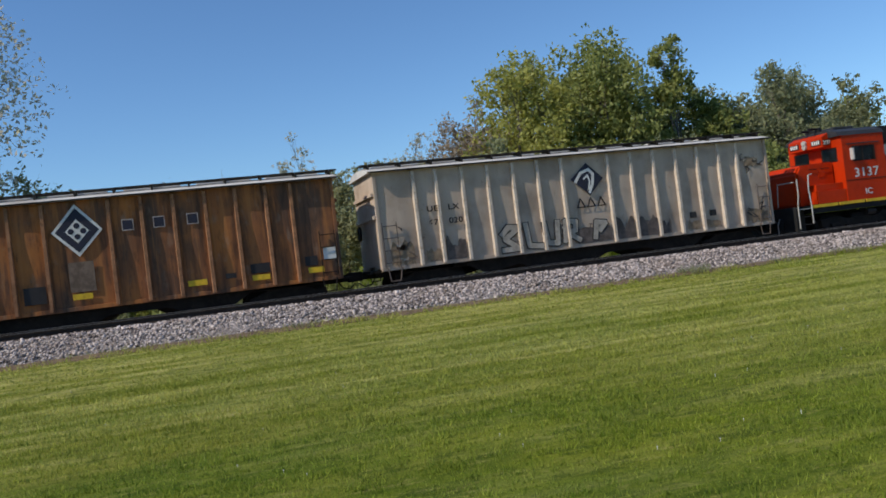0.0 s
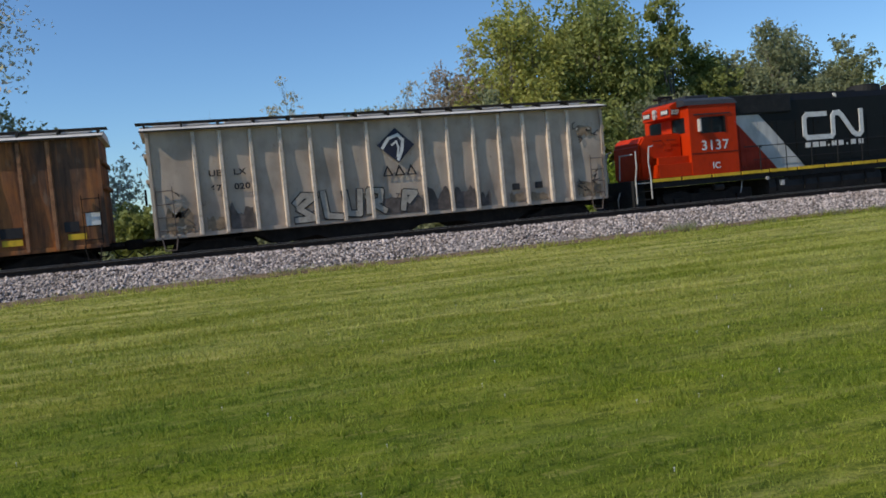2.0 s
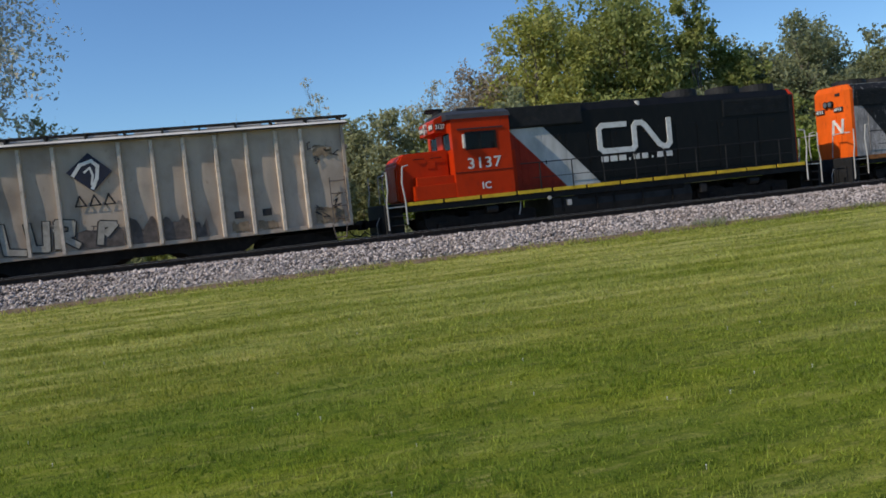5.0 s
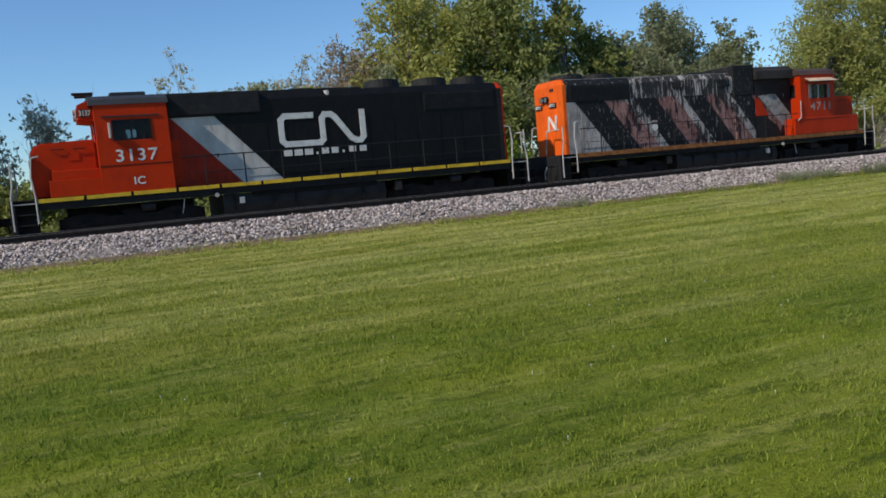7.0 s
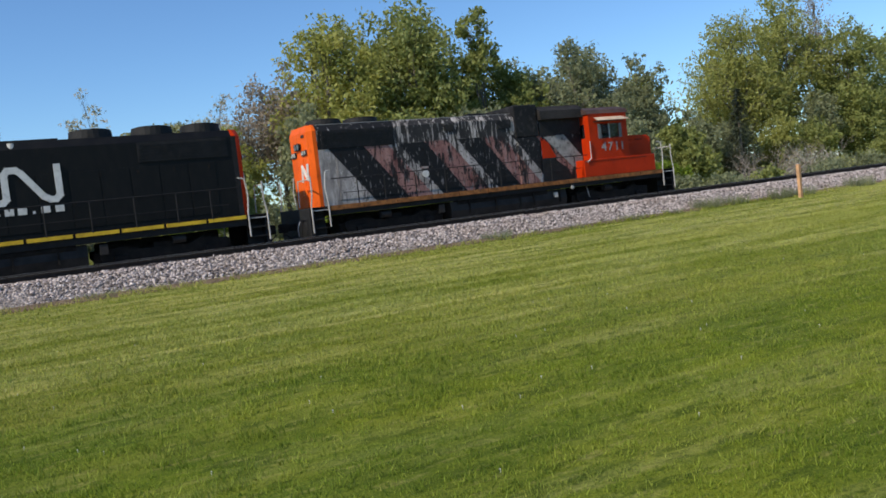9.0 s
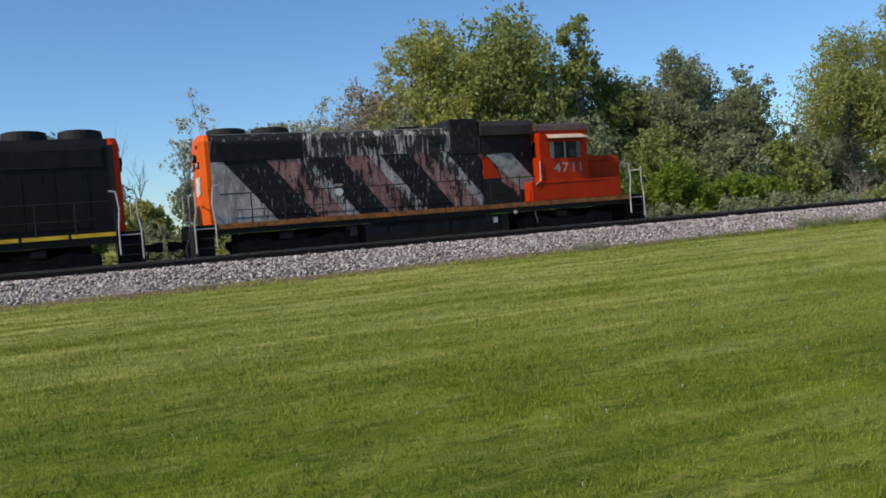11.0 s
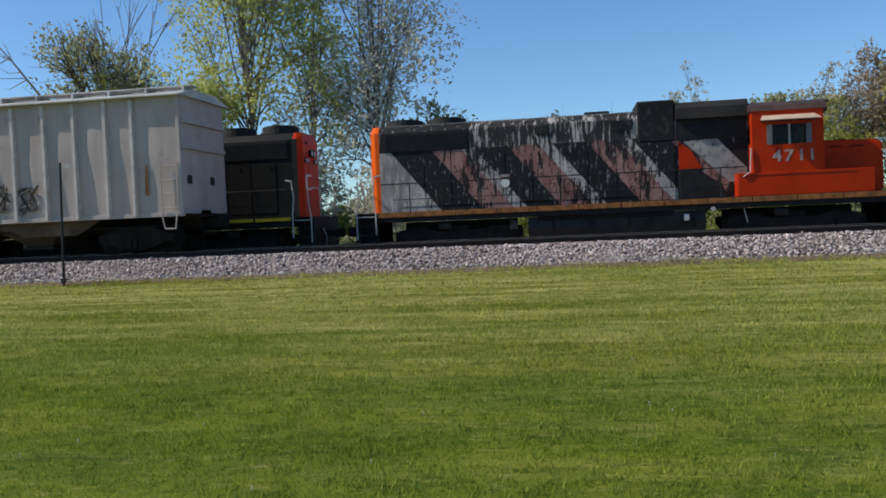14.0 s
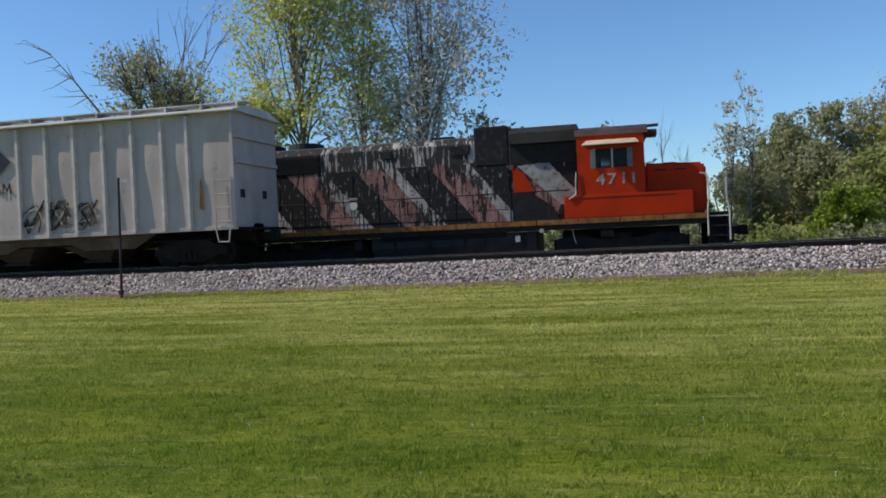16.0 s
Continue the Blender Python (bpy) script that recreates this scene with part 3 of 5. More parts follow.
    # ends
    for e in (-1, 1):
        xo, xi = e * half, e * (half - .12)
        bm = prism(bmesh.new(), [(-side, zb), (side, zb), (side, zt - .02), (.75, zt + .16), (-.75, zt + .16), (-side, zt - .02)], min(xo, xi), max(xo, xi))
        end = part("end_wall", bm, paint, car)
        for z in (zt - .75, zt - 1.5):
            part("end_rib", bx(bmesh.new(), min(xo, xo + e * .09), max(xo, xo + e * .09), -side + .02, side - .02, z - .06, z + .06, .015), paint, end)
        part("end_platform", bx(bmesh.new(), min(xo, xo + e * .35), max(xo, xo + e * .35), -1.3, 1.3, zb - .1, zb - .03), M_DARK, end)
        coupler(car, e * (half - .05), e)
        # ladder irons by the corner on both sides and a stirrup step
        for s in (-1, 1):
            bm = bmesh.new()
            yy = s * (side + .11)
            for x in (half - .14, half - .62):
                bx(bm, e * x - .012, e * x + .012, min(yy, yy - s * .03), max(yy, yy - s * .03), zb, zb + 1.5)
            lad = part("ladder", bm, iron_paint or paint, car)
            for i in range(4):
                part("rung", rod(bmesh.new(), (e * (half - .12), yy, zb + .18 + i * .4), (e * (half - .64), yy, zb + .18 + i * .4), .014), iron_paint or paint, lad)
            pts = [(e * (half - .2), yy - s * .05, zb), (e * (half - .26), yy - s * .05, zb - .42), (e * (half - .58), yy - s * .05, zb - .42), (e * (half - .66), yy - s * .05, zb)]
            part("stirrup_step", pipe(bmesh.new(), pts, .02), (iron_paint or paint) if s < 0 else M_DARK, car)
    rod_bm = rod(bmesh.new(), (-half - .16, .5, zb + 1.3), (-half - .22, .5, zb + 1.3), .26, .26, 16)
    part("brake_wheel", rod_bm, M_DARK, car)
    # centre sill, chutes and running gear
    part("centre_sill", bx(bmesh.new(), -half, half, -.35, .35, .72, zb + .1), M_DARK, car)
    for i in (-1, 0, 1):
        bm, cx, w = bmesh.new(), i * 2.75 * k, 1.35 * k
        lo = [bm.verts.new(v) for v in ((cx - .35, -.5, .32), (cx + .35, -.5, .32), (cx + .35, .5, .32), (cx - .35, .5, .32))]
        hi = [bm.verts.new(v) for v in ((cx - w, -1.42, zb), (cx + w, -1.42, zb), (cx + w, 1.42, zb), (cx - w, 1.42, zb))]
        for q in range(4):
            bm.faces.new((lo[q], lo[(q + 1) % 4], hi[(q + 1) % 4], hi[q]))
        bm.faces.new(lo), bm.faces.new(hi)
        bmesh.ops.recalc_face_normals(bm, faces=bm.faces)
        ch = part("discharge_chute", bm, chute_paint, car, "rusty discharge hopper under the car")
        part("gate", bx(bmesh.new(), cx - .5, cx + .5, -.62, .62, .24, .32, .01), M_TANK, ch)
    bm = bmesh.new()
    rod(bm, (-half + 2.6, -.9, .95), (-half + 3.5, -.9, .95), .18, .18, 12)
    part("air_tank", bm, M_DARK, car)
    part("brake_pipe", pipe(bmesh.new(), [(-half + .5, -1.1, .8), (half - .5, -1.1, .8)], .025), M_DARK, car)
    for x in (-half + 1.75, half - 1.75):
        freight_truck(car, x, rolling)
    return car


def decal(car, name, material, poly, y, label=""):
    return part(name, plate(bmesh.new(), poly, y - .004, y), material, car, label)


def box_poly(x0, x1, z0, z1):
    return [(x0, z0), (x1, z0), (x1, z1), (x0, z1)]


ROLL = {}
ROLL["rust"], ROLL["cream"], ROLL["red"], ROLL["worn"], still = [], [], [], [], []

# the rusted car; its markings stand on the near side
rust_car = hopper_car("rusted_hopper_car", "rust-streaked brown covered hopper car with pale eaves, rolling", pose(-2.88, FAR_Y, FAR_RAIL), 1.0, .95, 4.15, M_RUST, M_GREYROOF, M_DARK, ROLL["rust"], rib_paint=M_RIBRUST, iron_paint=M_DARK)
Y0 = -1.515
em = decal(rust_car, "emblem", M_WHITE, [(0, 2.45), (.70, 3.2), (0, 4.0), (-.70, 3.2)], Y0 - .02, "navy diamond emblem edged in white")
part("emblem_field", plate(bmesh.new(), [(0, 2.57), (.60, 3.2), (0, 3.88), (-.60, 3.2)], Y0 - .03, Y0 - .02), M_NAVY, em)
part("emblem_centre", plate(bmesh.new(), [(0, 2.85), (.33, 3.2), (0, 3.55), (-.33, 3.2)], Y0 - .036, Y0 - .03), M_WHITE, em)
for dx, dz in ((0, .16), (.17, 0), (0, -.16), (-.17, 0)):
    part("emblem_dot", rod(bmesh.new(), (dx, Y0 - .036, 3.2 + dz), (dx, Y0 - .042, 3.2 + dz), .085, .085, 12), M_NAVY, em)
for i, x in enumerate((1.40, 2.29, 3.26)):
    edge = decal(rust_car, "brand_block", M_FADED, box_poly(x - .17, x + .17, 3.08, 3.42), Y0 - .012, "faded grey block in place of a letter")
    part("block_core", plate(bmesh.new(), box_poly(x - .14, x + .14, 3.11, 3.39), Y0 - .018, Y0 - .012), M_NAVY, edge)
for x, w, z in ((-.04, .27, 1.2), (3.2, .28, 1.2), (5.1, .27, 1.14), (6.82, .25, 1.17)):
    decal(rust_car, "yellow_plate", M_YELLOW, box_poly(x - w, x + w, z, z + .17), Y0 - .012, "yellow reflective plate")
for x, w, z, h in ((5.1, .3, 1.36, .3), (6.7, .2, 1.4, .3), (-1.3, .3, 1.2, .5), (4.2, .16, 1.3, .16)):
    decal(rust_car, "data_panel", M_INK, box_poly(x - w, x + w, z, z + h), Y0 - .01, "black data stencil")
decal(rust_car, "placard", M_WHITE, box_poly(7.1, 7.5, 1.55, 1.92), Y0 - .016, "white square placard")
decal(rust_car, "worn_patch", plain("bleached_brown", (0.19, 0.135, 0.10), .85, 0, .4, 5), box_poly(-.35, .35, 1.42, 2.3), Y0 - .008, "bleached rectangular patch")

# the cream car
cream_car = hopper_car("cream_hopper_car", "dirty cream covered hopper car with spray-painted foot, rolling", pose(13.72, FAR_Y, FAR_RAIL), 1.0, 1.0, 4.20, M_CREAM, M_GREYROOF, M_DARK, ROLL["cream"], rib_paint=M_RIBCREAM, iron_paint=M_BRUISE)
em = decal(cream_car, "emblem", M_NAVY, [(-.60, 3.32), (.05, 3.86), (.66, 3.28), (.1, 2.72)], Y0 - .02, "dark diamond emblem with a white leaf")
part("emblem_leaf", ribbon(bmesh.new(), [(-.42, 3.22), (-.2, 3.52), (.12, 3.62), (.28, 3.45), (.22, 3.1), (.08, 2.82)], .10, Y0 - .03, Y0 - .02), M_WHITE, em)
part("emblem_leaf", ribbon(bmesh.new(), [(-.1, 3.3), (.06, 3.42), (.12, 3.2), (.06, 2.92)], .06, Y0 - .03, Y0 - .02), M_WHITE, em)
for x in (-.3, .1, .5):
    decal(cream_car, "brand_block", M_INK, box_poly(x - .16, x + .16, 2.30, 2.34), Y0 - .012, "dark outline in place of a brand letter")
    part("brand_stroke", ribbon(bmesh.new(), [(x - .15, 2.32), (x - .02, 2.62), (x + .14, 2.32)], .05, Y0 - .018, Y0 - .012), M_INK, cream_car)
for words, x, z, h in (("UE", -5.74, 2.72, .18), ("LX", -5.0, 2.72, .18), ("67", -5.74, 2.27, .18), ("020", -4.96, 2.27, .18)):
    part("reporting_mark", text_mesh("reporting_mark", words, h, x, Y0 - .024, z, M_INK, 1.2), None, cream_car, "black stencilled marking")
strokes = [[(-3.4, 1.66), (-3.15, 1.9), (-2.75, 1.86), (-3.3, 1.5), (-2.8, 1.16), (-3.4, 1.14)], [(-2.5, 1.95), (-2.42, 1.2), (-1.95, 1.14)],
           [(-1.8, 1.9), (-1.72, 1.22), (-1.35, 1.18), (-1.3, 1.92)], [(-1.05, 1.2), (-1.0, 1.9), (-.6, 1.85), (-.65, 1.55), (-.95, 1.5), (-.5, 1.2)],
           [(.1, 1.2), (.2, 1.75), (.55, 1.7), (.3, 1.45)]]
for st in strokes:
    edge = part("spray_outline", ribbon(bmesh.new(), st, .25, Y0 - .02, Y0 - .012), M_INK, cream_car, "black outline of sprayed shapes")
    part("spray_fill", ribbon(bmesh.new(), st, .18, Y0 - .03, Y0 - .024), M_GRAF, edge, "silver sprayed shape")
for x0, x1, h in ((-.55, .78, .72), (.98, 1.72, .86), (1.92, 2.65, .82), (2.84, 3.2, .55), (-5.4, -4.7, .8)):
    n = 9
    poly = [(x0, 1.06)] + [(x1, 1.06)] + [(x1 + (x0 - x1) * i / n, 1.06 + h * (.72 + .28 * noise.noise((i * 1.3, x0, 3)) + .15 * math.sin(i))) for i in range(n + 1)]
    decal(cream_car, "spray_patch", M_BRUISE, poly, Y0 - .01, "dark sprayed patch")
for i in range(26):
    x, z = random.choice((random.uniform(-7.3, -6.5), random.uniform(6.5, 7.4), random.uniform(-4.4, .6))), random.uniform(1.2, 2.3)
    if i % 4 == 1:
        x, z = random.uniform(6.55, 7.3), random.uniform(2.9, 3.7)
    pts = [(x + random.uniform(-.16, .16), z + random.uniform(-.14, .14)) for _ in range(4)]
    part("scribble", ribbon(bmesh.new(), pts, .03, Y0 - .026, Y0 - .02), random.choice((M_INK, M_BRUISE, M_GRAF)), cream_car)

M_WASH = plain("brown_stain", (0.30, 0.215, 0.14), .85, 0, .4, 4)
for x0, x1, z0, h, mt in ((-7.3, -6.5, 1.1, .9, M_WASH), (6.5, 7.4, 1.1, .7, M_WASH), (-6.1, -5.6, 1.1, .5, M_WASH), (3.9, 4.4, 1.1, .4, M_WASH), (4.7, 5.3, 1.1, .35, M_WASH), (-7.1, -6.75, 1.55, .22, M_WHITE), (6.6, 7.2, 3.2, .5, M_WASH)):
    n = 8
    poly = [(x0 + (x1 - x0) * i / n, z0 + h * .12 * math.sin(i * 2.1)) for i in range(n + 1)] + [(x1 + (x0 - x1) * i / n, z0 + h * (.7 + .4 * noise.noise((i * 1.9, x0, 5)))) for i in range(n + 1)]
    decal(cream_car, "stain", mt, poly, Y0 - .006, "uneven stain on the paint")
for i, x in enumerate((4.15, 5.0)):
    decal(cream_car, "data_panel", M_INK, box_poly(x - .14, x + .14, 1.5, 1.72), Y0 - .01, "small black data stencil")

# the parked car on the near track
grey_car = hopper_car("grey_hopper_car", "parked pale grey covered hopper car with faint spray paint", pose(-19.1, NEAR_Y, NEAR_RAIL), 1.065, 1.13, 4.56, M_GREY, M_GREYROOF, plain("tan_chute", (0.10, 0.07, 0.05), .85), still, M_GREYROOF, rib_paint=M_RIBGREY, skirt=M_TAN)
em = decal(grey_car, "emblem", M_NAVY, [(-.6, 3.6), (.05, 4.1), (.66, 3.5), (.1, 2.95)], Y0 - .02, "dark diamond emblem")
for x in (-.3, .1, .5):
    part("brand_stroke", ribbon(bmesh.new(), [(x - .13, 2.52), (x - .1, 2.82), (x + .02, 2.6), (x + .12, 2.82), (x + .14, 2.52)], .05, Y0 - .018, Y0 - .012), M_INK, grey_car)
for cx, n in ((1.4, 9), (2.3, 12), (3.25, 11), (-1.5, 9), (-3, 9)):
    for i in range(n):
        a = [(cx + .42 * math.cos(i * 1.3 + j * 1.1) * random.uniform(.5, 1), 1.74 + .5 * math.sin(i * 1.7 + j * 1.3) * random.uniform(.5, 1)) for j in range(4)]
        part("scribble", ribbon(bmesh.new(), a, .05, Y0 - .022, Y0 - .016), random.choice((M_BRUISE, M_TANK, M_BRUISE, M_GRAF)), grey_car, "faded dark spray stroke")
decal(grey_car, "rust_streak", M_RUST, [(7.0, 1.7), (7.12, 1.68), (7.1, 2.6), (7.04, 2.5)], Y0 - .008, "orange rust run")
for y in (-1.0, .55):
    part("end_marking", bx(bmesh.new(), 8.15, 8.16, y - .18, y + .12, 2.0, 2.25), M_INK, grey_car, "black end stencil")


# ---- locomotives ----
def locomotive(name, label, x, d, cab_paint, hood_paint, roof_paint, cab_roof, stripe_paint, end_paint, rolling, old):
    """A four-axle road switcher; d is the way its nose points along x."""
    lo = thing(name, label, "locomotive", pose(x, FAR_Y, FAR_RAIL), "locomotives")

    def B(a, b, y0, y1, z0, z1, bevel=0.0, bm=None):
        return bx(bm or bmesh.new(), min(d * a, d * b), max(d * a, d * b), y0, y1, z0, z1, bevel)

    # frame, deck, stripe plates between the stanchions
    part("underframe", B(-7.75, 7.75, -1.42, 1.42, 1.12, 1.40, .02), M_BLACK, lo)
    part("deck", B(-8.45, 8.45, -1.5, 1.5, 1.40, 1.45), M_DARK, lo)
    n = 12
    h0 = 1.29 if old else 1.335
    gap = .02 if old else .06
    for i in range(n):
        a = -7.78 + 15.56 * i / n
        for s in (-1, 1):
            part("sill_stripe", B(a + gap, a + 15.56 / n - gap * .4, min(s * 1.5, s * 1.535), max(s * 1.5, s * 1.535), h0, 1.45), stripe_paint, lo)
    # long hood: base and doors, chamfered top
    zt = 4.28
    prof = [(-.95, 1.45), (.95, 1.45), (.95, zt - .22), (.78, zt), (-.78, zt), (-.95, zt - .22)]
    hood = part("long_hood", prism(bmesh.new(), prof, min(-d * 7.72, d * 3.95), max(-d * 7.72, d * 3.95)), hood_paint, lo)
    for s in (-1, 1):
        for i in range(12):
            a = -7.1 + i * .88
            part("hood_door", B(a + .02, a + .86, min(s * .95, s * .968), max(s * .95, s * .968), 1.62, 3.30, .006), hood_paint, hood)
            if i % 2 == 0 and s < 0:
                part("door_latch", B(a + .78, a + .82, -.985, -.968, 2.3, 2.42), M_DARK, hood)
        # radiator screens by the rear end
        fr = part("radiator_grille", B(-7.55, -4.75, min(s * .95, s * .975), max(s * .95, s * .975), 3.42, 4.04, .008), M_BLACK, hood, "dark radiator screen")
        for i in range(7):
            part("louvre", B(-7.5, -4.8, min(s * .975, s * .99), max(s * .975, s * .99), 3.46 + i * .08, 3.495 + i * .08), M_BLACK, fr)
    # rounded rear end with its own colour, headlight, number boards
    bm = bmesh.new()
    plan = [(7.72, -.95), (7.86, -.95), (8.03, -.80), (8.03, .80), (7.86, .95), (7.72, .95)]
    low = [bm.verts.new((-d * px, py, 1.45)) for px, py in plan]
    shoulder = [bm.verts.new((-d * px, py, zt - .2)) for px, py in plan]
    crest = [bm.verts.new((-d * (px - (.06 if px > 7.8 else 0)), py * .8, zt + .02)) for px, py in plan]
    for ra, rb in ((low, shoulder), (shoulder, crest)):
        for i in range(6):
            bm.faces.new((ra[i], ra[(i + 1) % 6], rb[(i + 1) % 6], rb[i]))
    bm.faces.new(low), bm.faces.new(crest)
    bmesh.ops.recalc_face_normals(bm, faces=bm.faces)
    rear = part("hood_end", bm, end_paint, lo, "orange-red hood end with chamfered corners")
    xe = -8.03
    if not old:
        part("hood_extension", B(-7.86, -7.70, -.957, .957, 1.455, zt - .21), M_BLACK, lo, "black rear panel of the hood")
    part("end_door", B(xe - .02, xe, -.34, .34, 1.5, 3.2, .006), end_paint, rear)
    for y in (-.5, .5):
        nb = part("number_board", B(xe - .05, xe, y - .24, y + .24, 3.28, 3.46, .01), M_INK, rear, "black number board with a white number")
        me = text_mesh("board_number", "4711" if old else "3137", .12, 0, 0, 0, M_WHITE, 1.1)
        me.transform(Matrix.Translation((d * (xe - .054), y, 3.31)) @ Matrix.Rotation(radians(-90 * d), 4, 'Z'))
        part("board_number", me, None, nb, "white number")
    part("class_light", B(xe - .03, xe, -.6, -.35, 3.9, 4.0, .01), M_INK, rear)
    for y in (-.13, .13):
        hl = part("headlight", rod(bmesh.new(), (d * xe, y, 3.62), (d * (xe - .1), y, 3.62), .12, .13, 12), M_DARK, rear)
        part("lens", rod(bmesh.new(), (d * (xe - .1), y, 3.62), (d * (xe - .104), y, 3.62), .1, .1, 12), M_SHINE, hl)
    part("painted_mark", pipe(bmesh.new(), [(d * (xe - .02), -.12, 2.38), (d * (xe - .02), -.2, 2.95), (d * (xe - .02), -.62, 2.42), (d * (xe - .02), -.7, 2.98)], .06, 5) if old else
         pipe(bmesh.new(), [(d * (xe - .02), -.2, 2.85), (d * (xe - .02), -.68, 2.85), (d * (xe - .02), -.68, 2.4), (d * (xe - .02), -.2, 2.4)], .045, 5), M_WHITE, rear, "white painted stroke")
    # roof furniture
    fans = (-7.0, -5.55) if old else (-7.0, -5.45, -3.6)
    fh = .22 if old else .30
    for fx in fans:
        bm = rod(bmesh.new(), (d * fx, 0, zt), (d * fx, 0, zt + fh), .66, .62, 24)
        fan = part("radiator_fan", bm, M_BLACK, lo, "round radiator fan housing")
        part("fan_rim", rod(bmesh.new(), (d * fx, 0, zt + fh), (d * fx, 0, zt + fh + .03), .52, .52, 24), M_DARK, fan)
    part("hood_roof", B(-7.6, 3.9, -.74, .74, zt, zt + .025), roof_paint, lo)
    part("exhaust_stack", B(-1.0, -.2, -.25, .25, zt + .02, zt + .16, .03), M_BLACK, lo)
    if old:
        part("electrical_housing", B(.62, 1.75, -1.02, 1.02, 3.3, zt + .3, .05), M_WORNBLK, lo, "tall sooty cabinet across the hood")
        part("cabinet_base", B(.66, 1.72, -1.0, 1.0, 1.46, 3.3, .02), hood_paint, lo)
        part("access_cover", B(-.2, .45, -.985, -.95, 3.72, 4.02, .01), M_WORNBLK, lo)
        part("access_cover", B(-2.6, -2.2, -.985, -.95, 3.75, 4.0, .01), M_TANK, lo)
        part("roof_blister", prism(bmesh.new(), [(-1.2, zt - .34), (1.2, zt - .34), (1.16, zt), (.9, zt + .2), (-.9, zt + .2), (-1.16, zt)], 1.78, 3.95), M_TANK, lo, "grey overhanging intake roof")
        part("intake_screen", B(1.8, 3.9, -.99, .99, 3.3, zt - .34), M_BLACK, lo, "dark intake opening")
        pn = part("slanted_panel", plate(bmesh.new(), [(2.0, 3.25), (3.0, 3.3), (3.88, 2.35), (3.88, 1.9), (3.35, 1.95)], -.99, -.955), M_PALEROOF, lo, "pale slanting band")
        part("panel_patch", plate(bmesh.new(), [(1.85, 2.4), (2.55, 2.4), (2.2, 3.0), (1.85, 3.25)], -.985, -.955), M_RED, pn)
        part("cabinet_foot", plate(bmesh.new(), [(1.8, 1.46), (3.3, 1.46), (3.1, 1.9), (2.4, 2.38), (1.8, 2.38)], -.98, -.955), M_BLACK, pn)
    else:
        part("engine_hatch", B(-2.6, 3.6, -.6, .6, zt + .02, zt + .09, .02), M_BLACK, lo)
        part("equipment_box", B(1.0, 3.9, -1.05, 1.05, 3.62, zt + .06, .05), M_BLACK, lo, "black housing behind the cab")
        part("horn_post", B(2.65, 2.7, -1.0, -.95, 3.9, 4.25), M_RAILING, lo)
        part("bell", rod(bmesh.new(), (d * -1.3, -.8, zt - .02), (d * -1.3, -.8, zt - .3), .09, .15, 10), M_RAILING, lo, "brass-grey bell")
    # cab with window openings
    a, b, w = 3.95, 6.0, 1.5
    zc = 4.02 if old else 4.05
    cab = part("cab", B(a, b, -w + .06, w - .06, 1.46, 1.5), M_DARK, lo, "orange-red cab with wide side windows")
    for s in (-1, 1):
        bm = bmesh.new()
        y0, y1 = min(s * w, s * (w - .06)), max(s * w, s * (w - .06))
        B(a, b, y0, y1, 1.45, 2.98, 0, bm)
        B(a, b, y0, y1, 3.58, zc, 0, bm)
        B(a, 4.45, y0, y1, 2.98, 3.58, 0, bm)
        B(5.55, b, y0, y1, 2.98, 3.58, 0, bm)
        part("cab_side", bm, cab_paint, cab, "orange-red cab side")
    # inner shade painted as dark plates; control stand and seats seen through panes
    part("cab_shade_plate", B(a + .07, b - .07, -w + .08, w - .08, zc - .07, zc - .03), M_CABSHADE, cab)
    # far-side plates are added to mask that window to one small opening
    bm = bmesh.new()
    B(a + .07, a + .09, -w + .08, w - .08, 1.5, zc - .08, 0, bm)
    B(a + .09, 4.62, w - .1, w - .08, 1.5, zc - .08, 0, bm)
    B(4.95, b - .07, w - .1, w - .08, 1.5, zc - .08, 0, bm)
    B(4.62, 4.95, w - .1, w - .08, 1.5, 3.24, 0, bm)
    B(4.62, 4.95, w - .1, w - .08, 3.5, zc - .08, 0, bm)
    part("cab_shade_panel", bm, M_CABSHADE, cab)
    part("control_stand", B(5.1, 5.5, -.9, -.4, 1.5, 3.2, .03), M_CABSHADE, cab)
    for y in (-1.0, .95):
        seat = part("seat_back", B(4.42, 4.54, y - .24, y + .24, 2.3, 3.25, .04), M_BLACK, cab)
        part("seat_cushion", B(4.5, 4.95, y - .24, y + .24, 2.2, 2.34, .04), M_BLACK, seat)
    for xx in (a, b - .06):
        bm = bmesh.new()
        B(xx, xx + .06, -w + .06, w - .06, 1.45, 3.05, 0, bm)
        B(xx, xx + .06, -w + .06, w - .06, 3.62, zc, 0, bm)
        for y0, y1 in ((-w + .06, -1.2), (-.35, .35), (1.2, w - .06)):
            B(xx, xx + .06, y0, y1, 3.05, 3.62, 0, bm)
        part("cab_wall", bm, cab_paint, cab)
    roof = [(-w - .03, zc - .02), (w + .03, zc - .02), (w - .1, zc + .15), (.9, zc + .3), (-.9, zc + .3), (-w + .1, zc + .15)]
    part("cab_roof", prism(bmesh.new(), roof, min(d * (a - .06), d * (b + .12)), max(d * (a - .06), d * (b + .12))), cab_roof, lo, "sooty cab roof")
    for s in (-1, 1):
        fr = part("side_window", B(4.45, 4.52, min(s * w, s * (w + .02)), max(s * w, s * (w + .02)), 2.98, 3.58), M_RAILING if old else M_DARK, cab, "sliding window in a thin frame")
        B2 = part("window_post", B(5.0, 5.05, min(s * w, s * (w - .05)), max(s * w, s * (w - .05)), 2.98, 3.58), M_RAILING if old else M_DARK, fr)
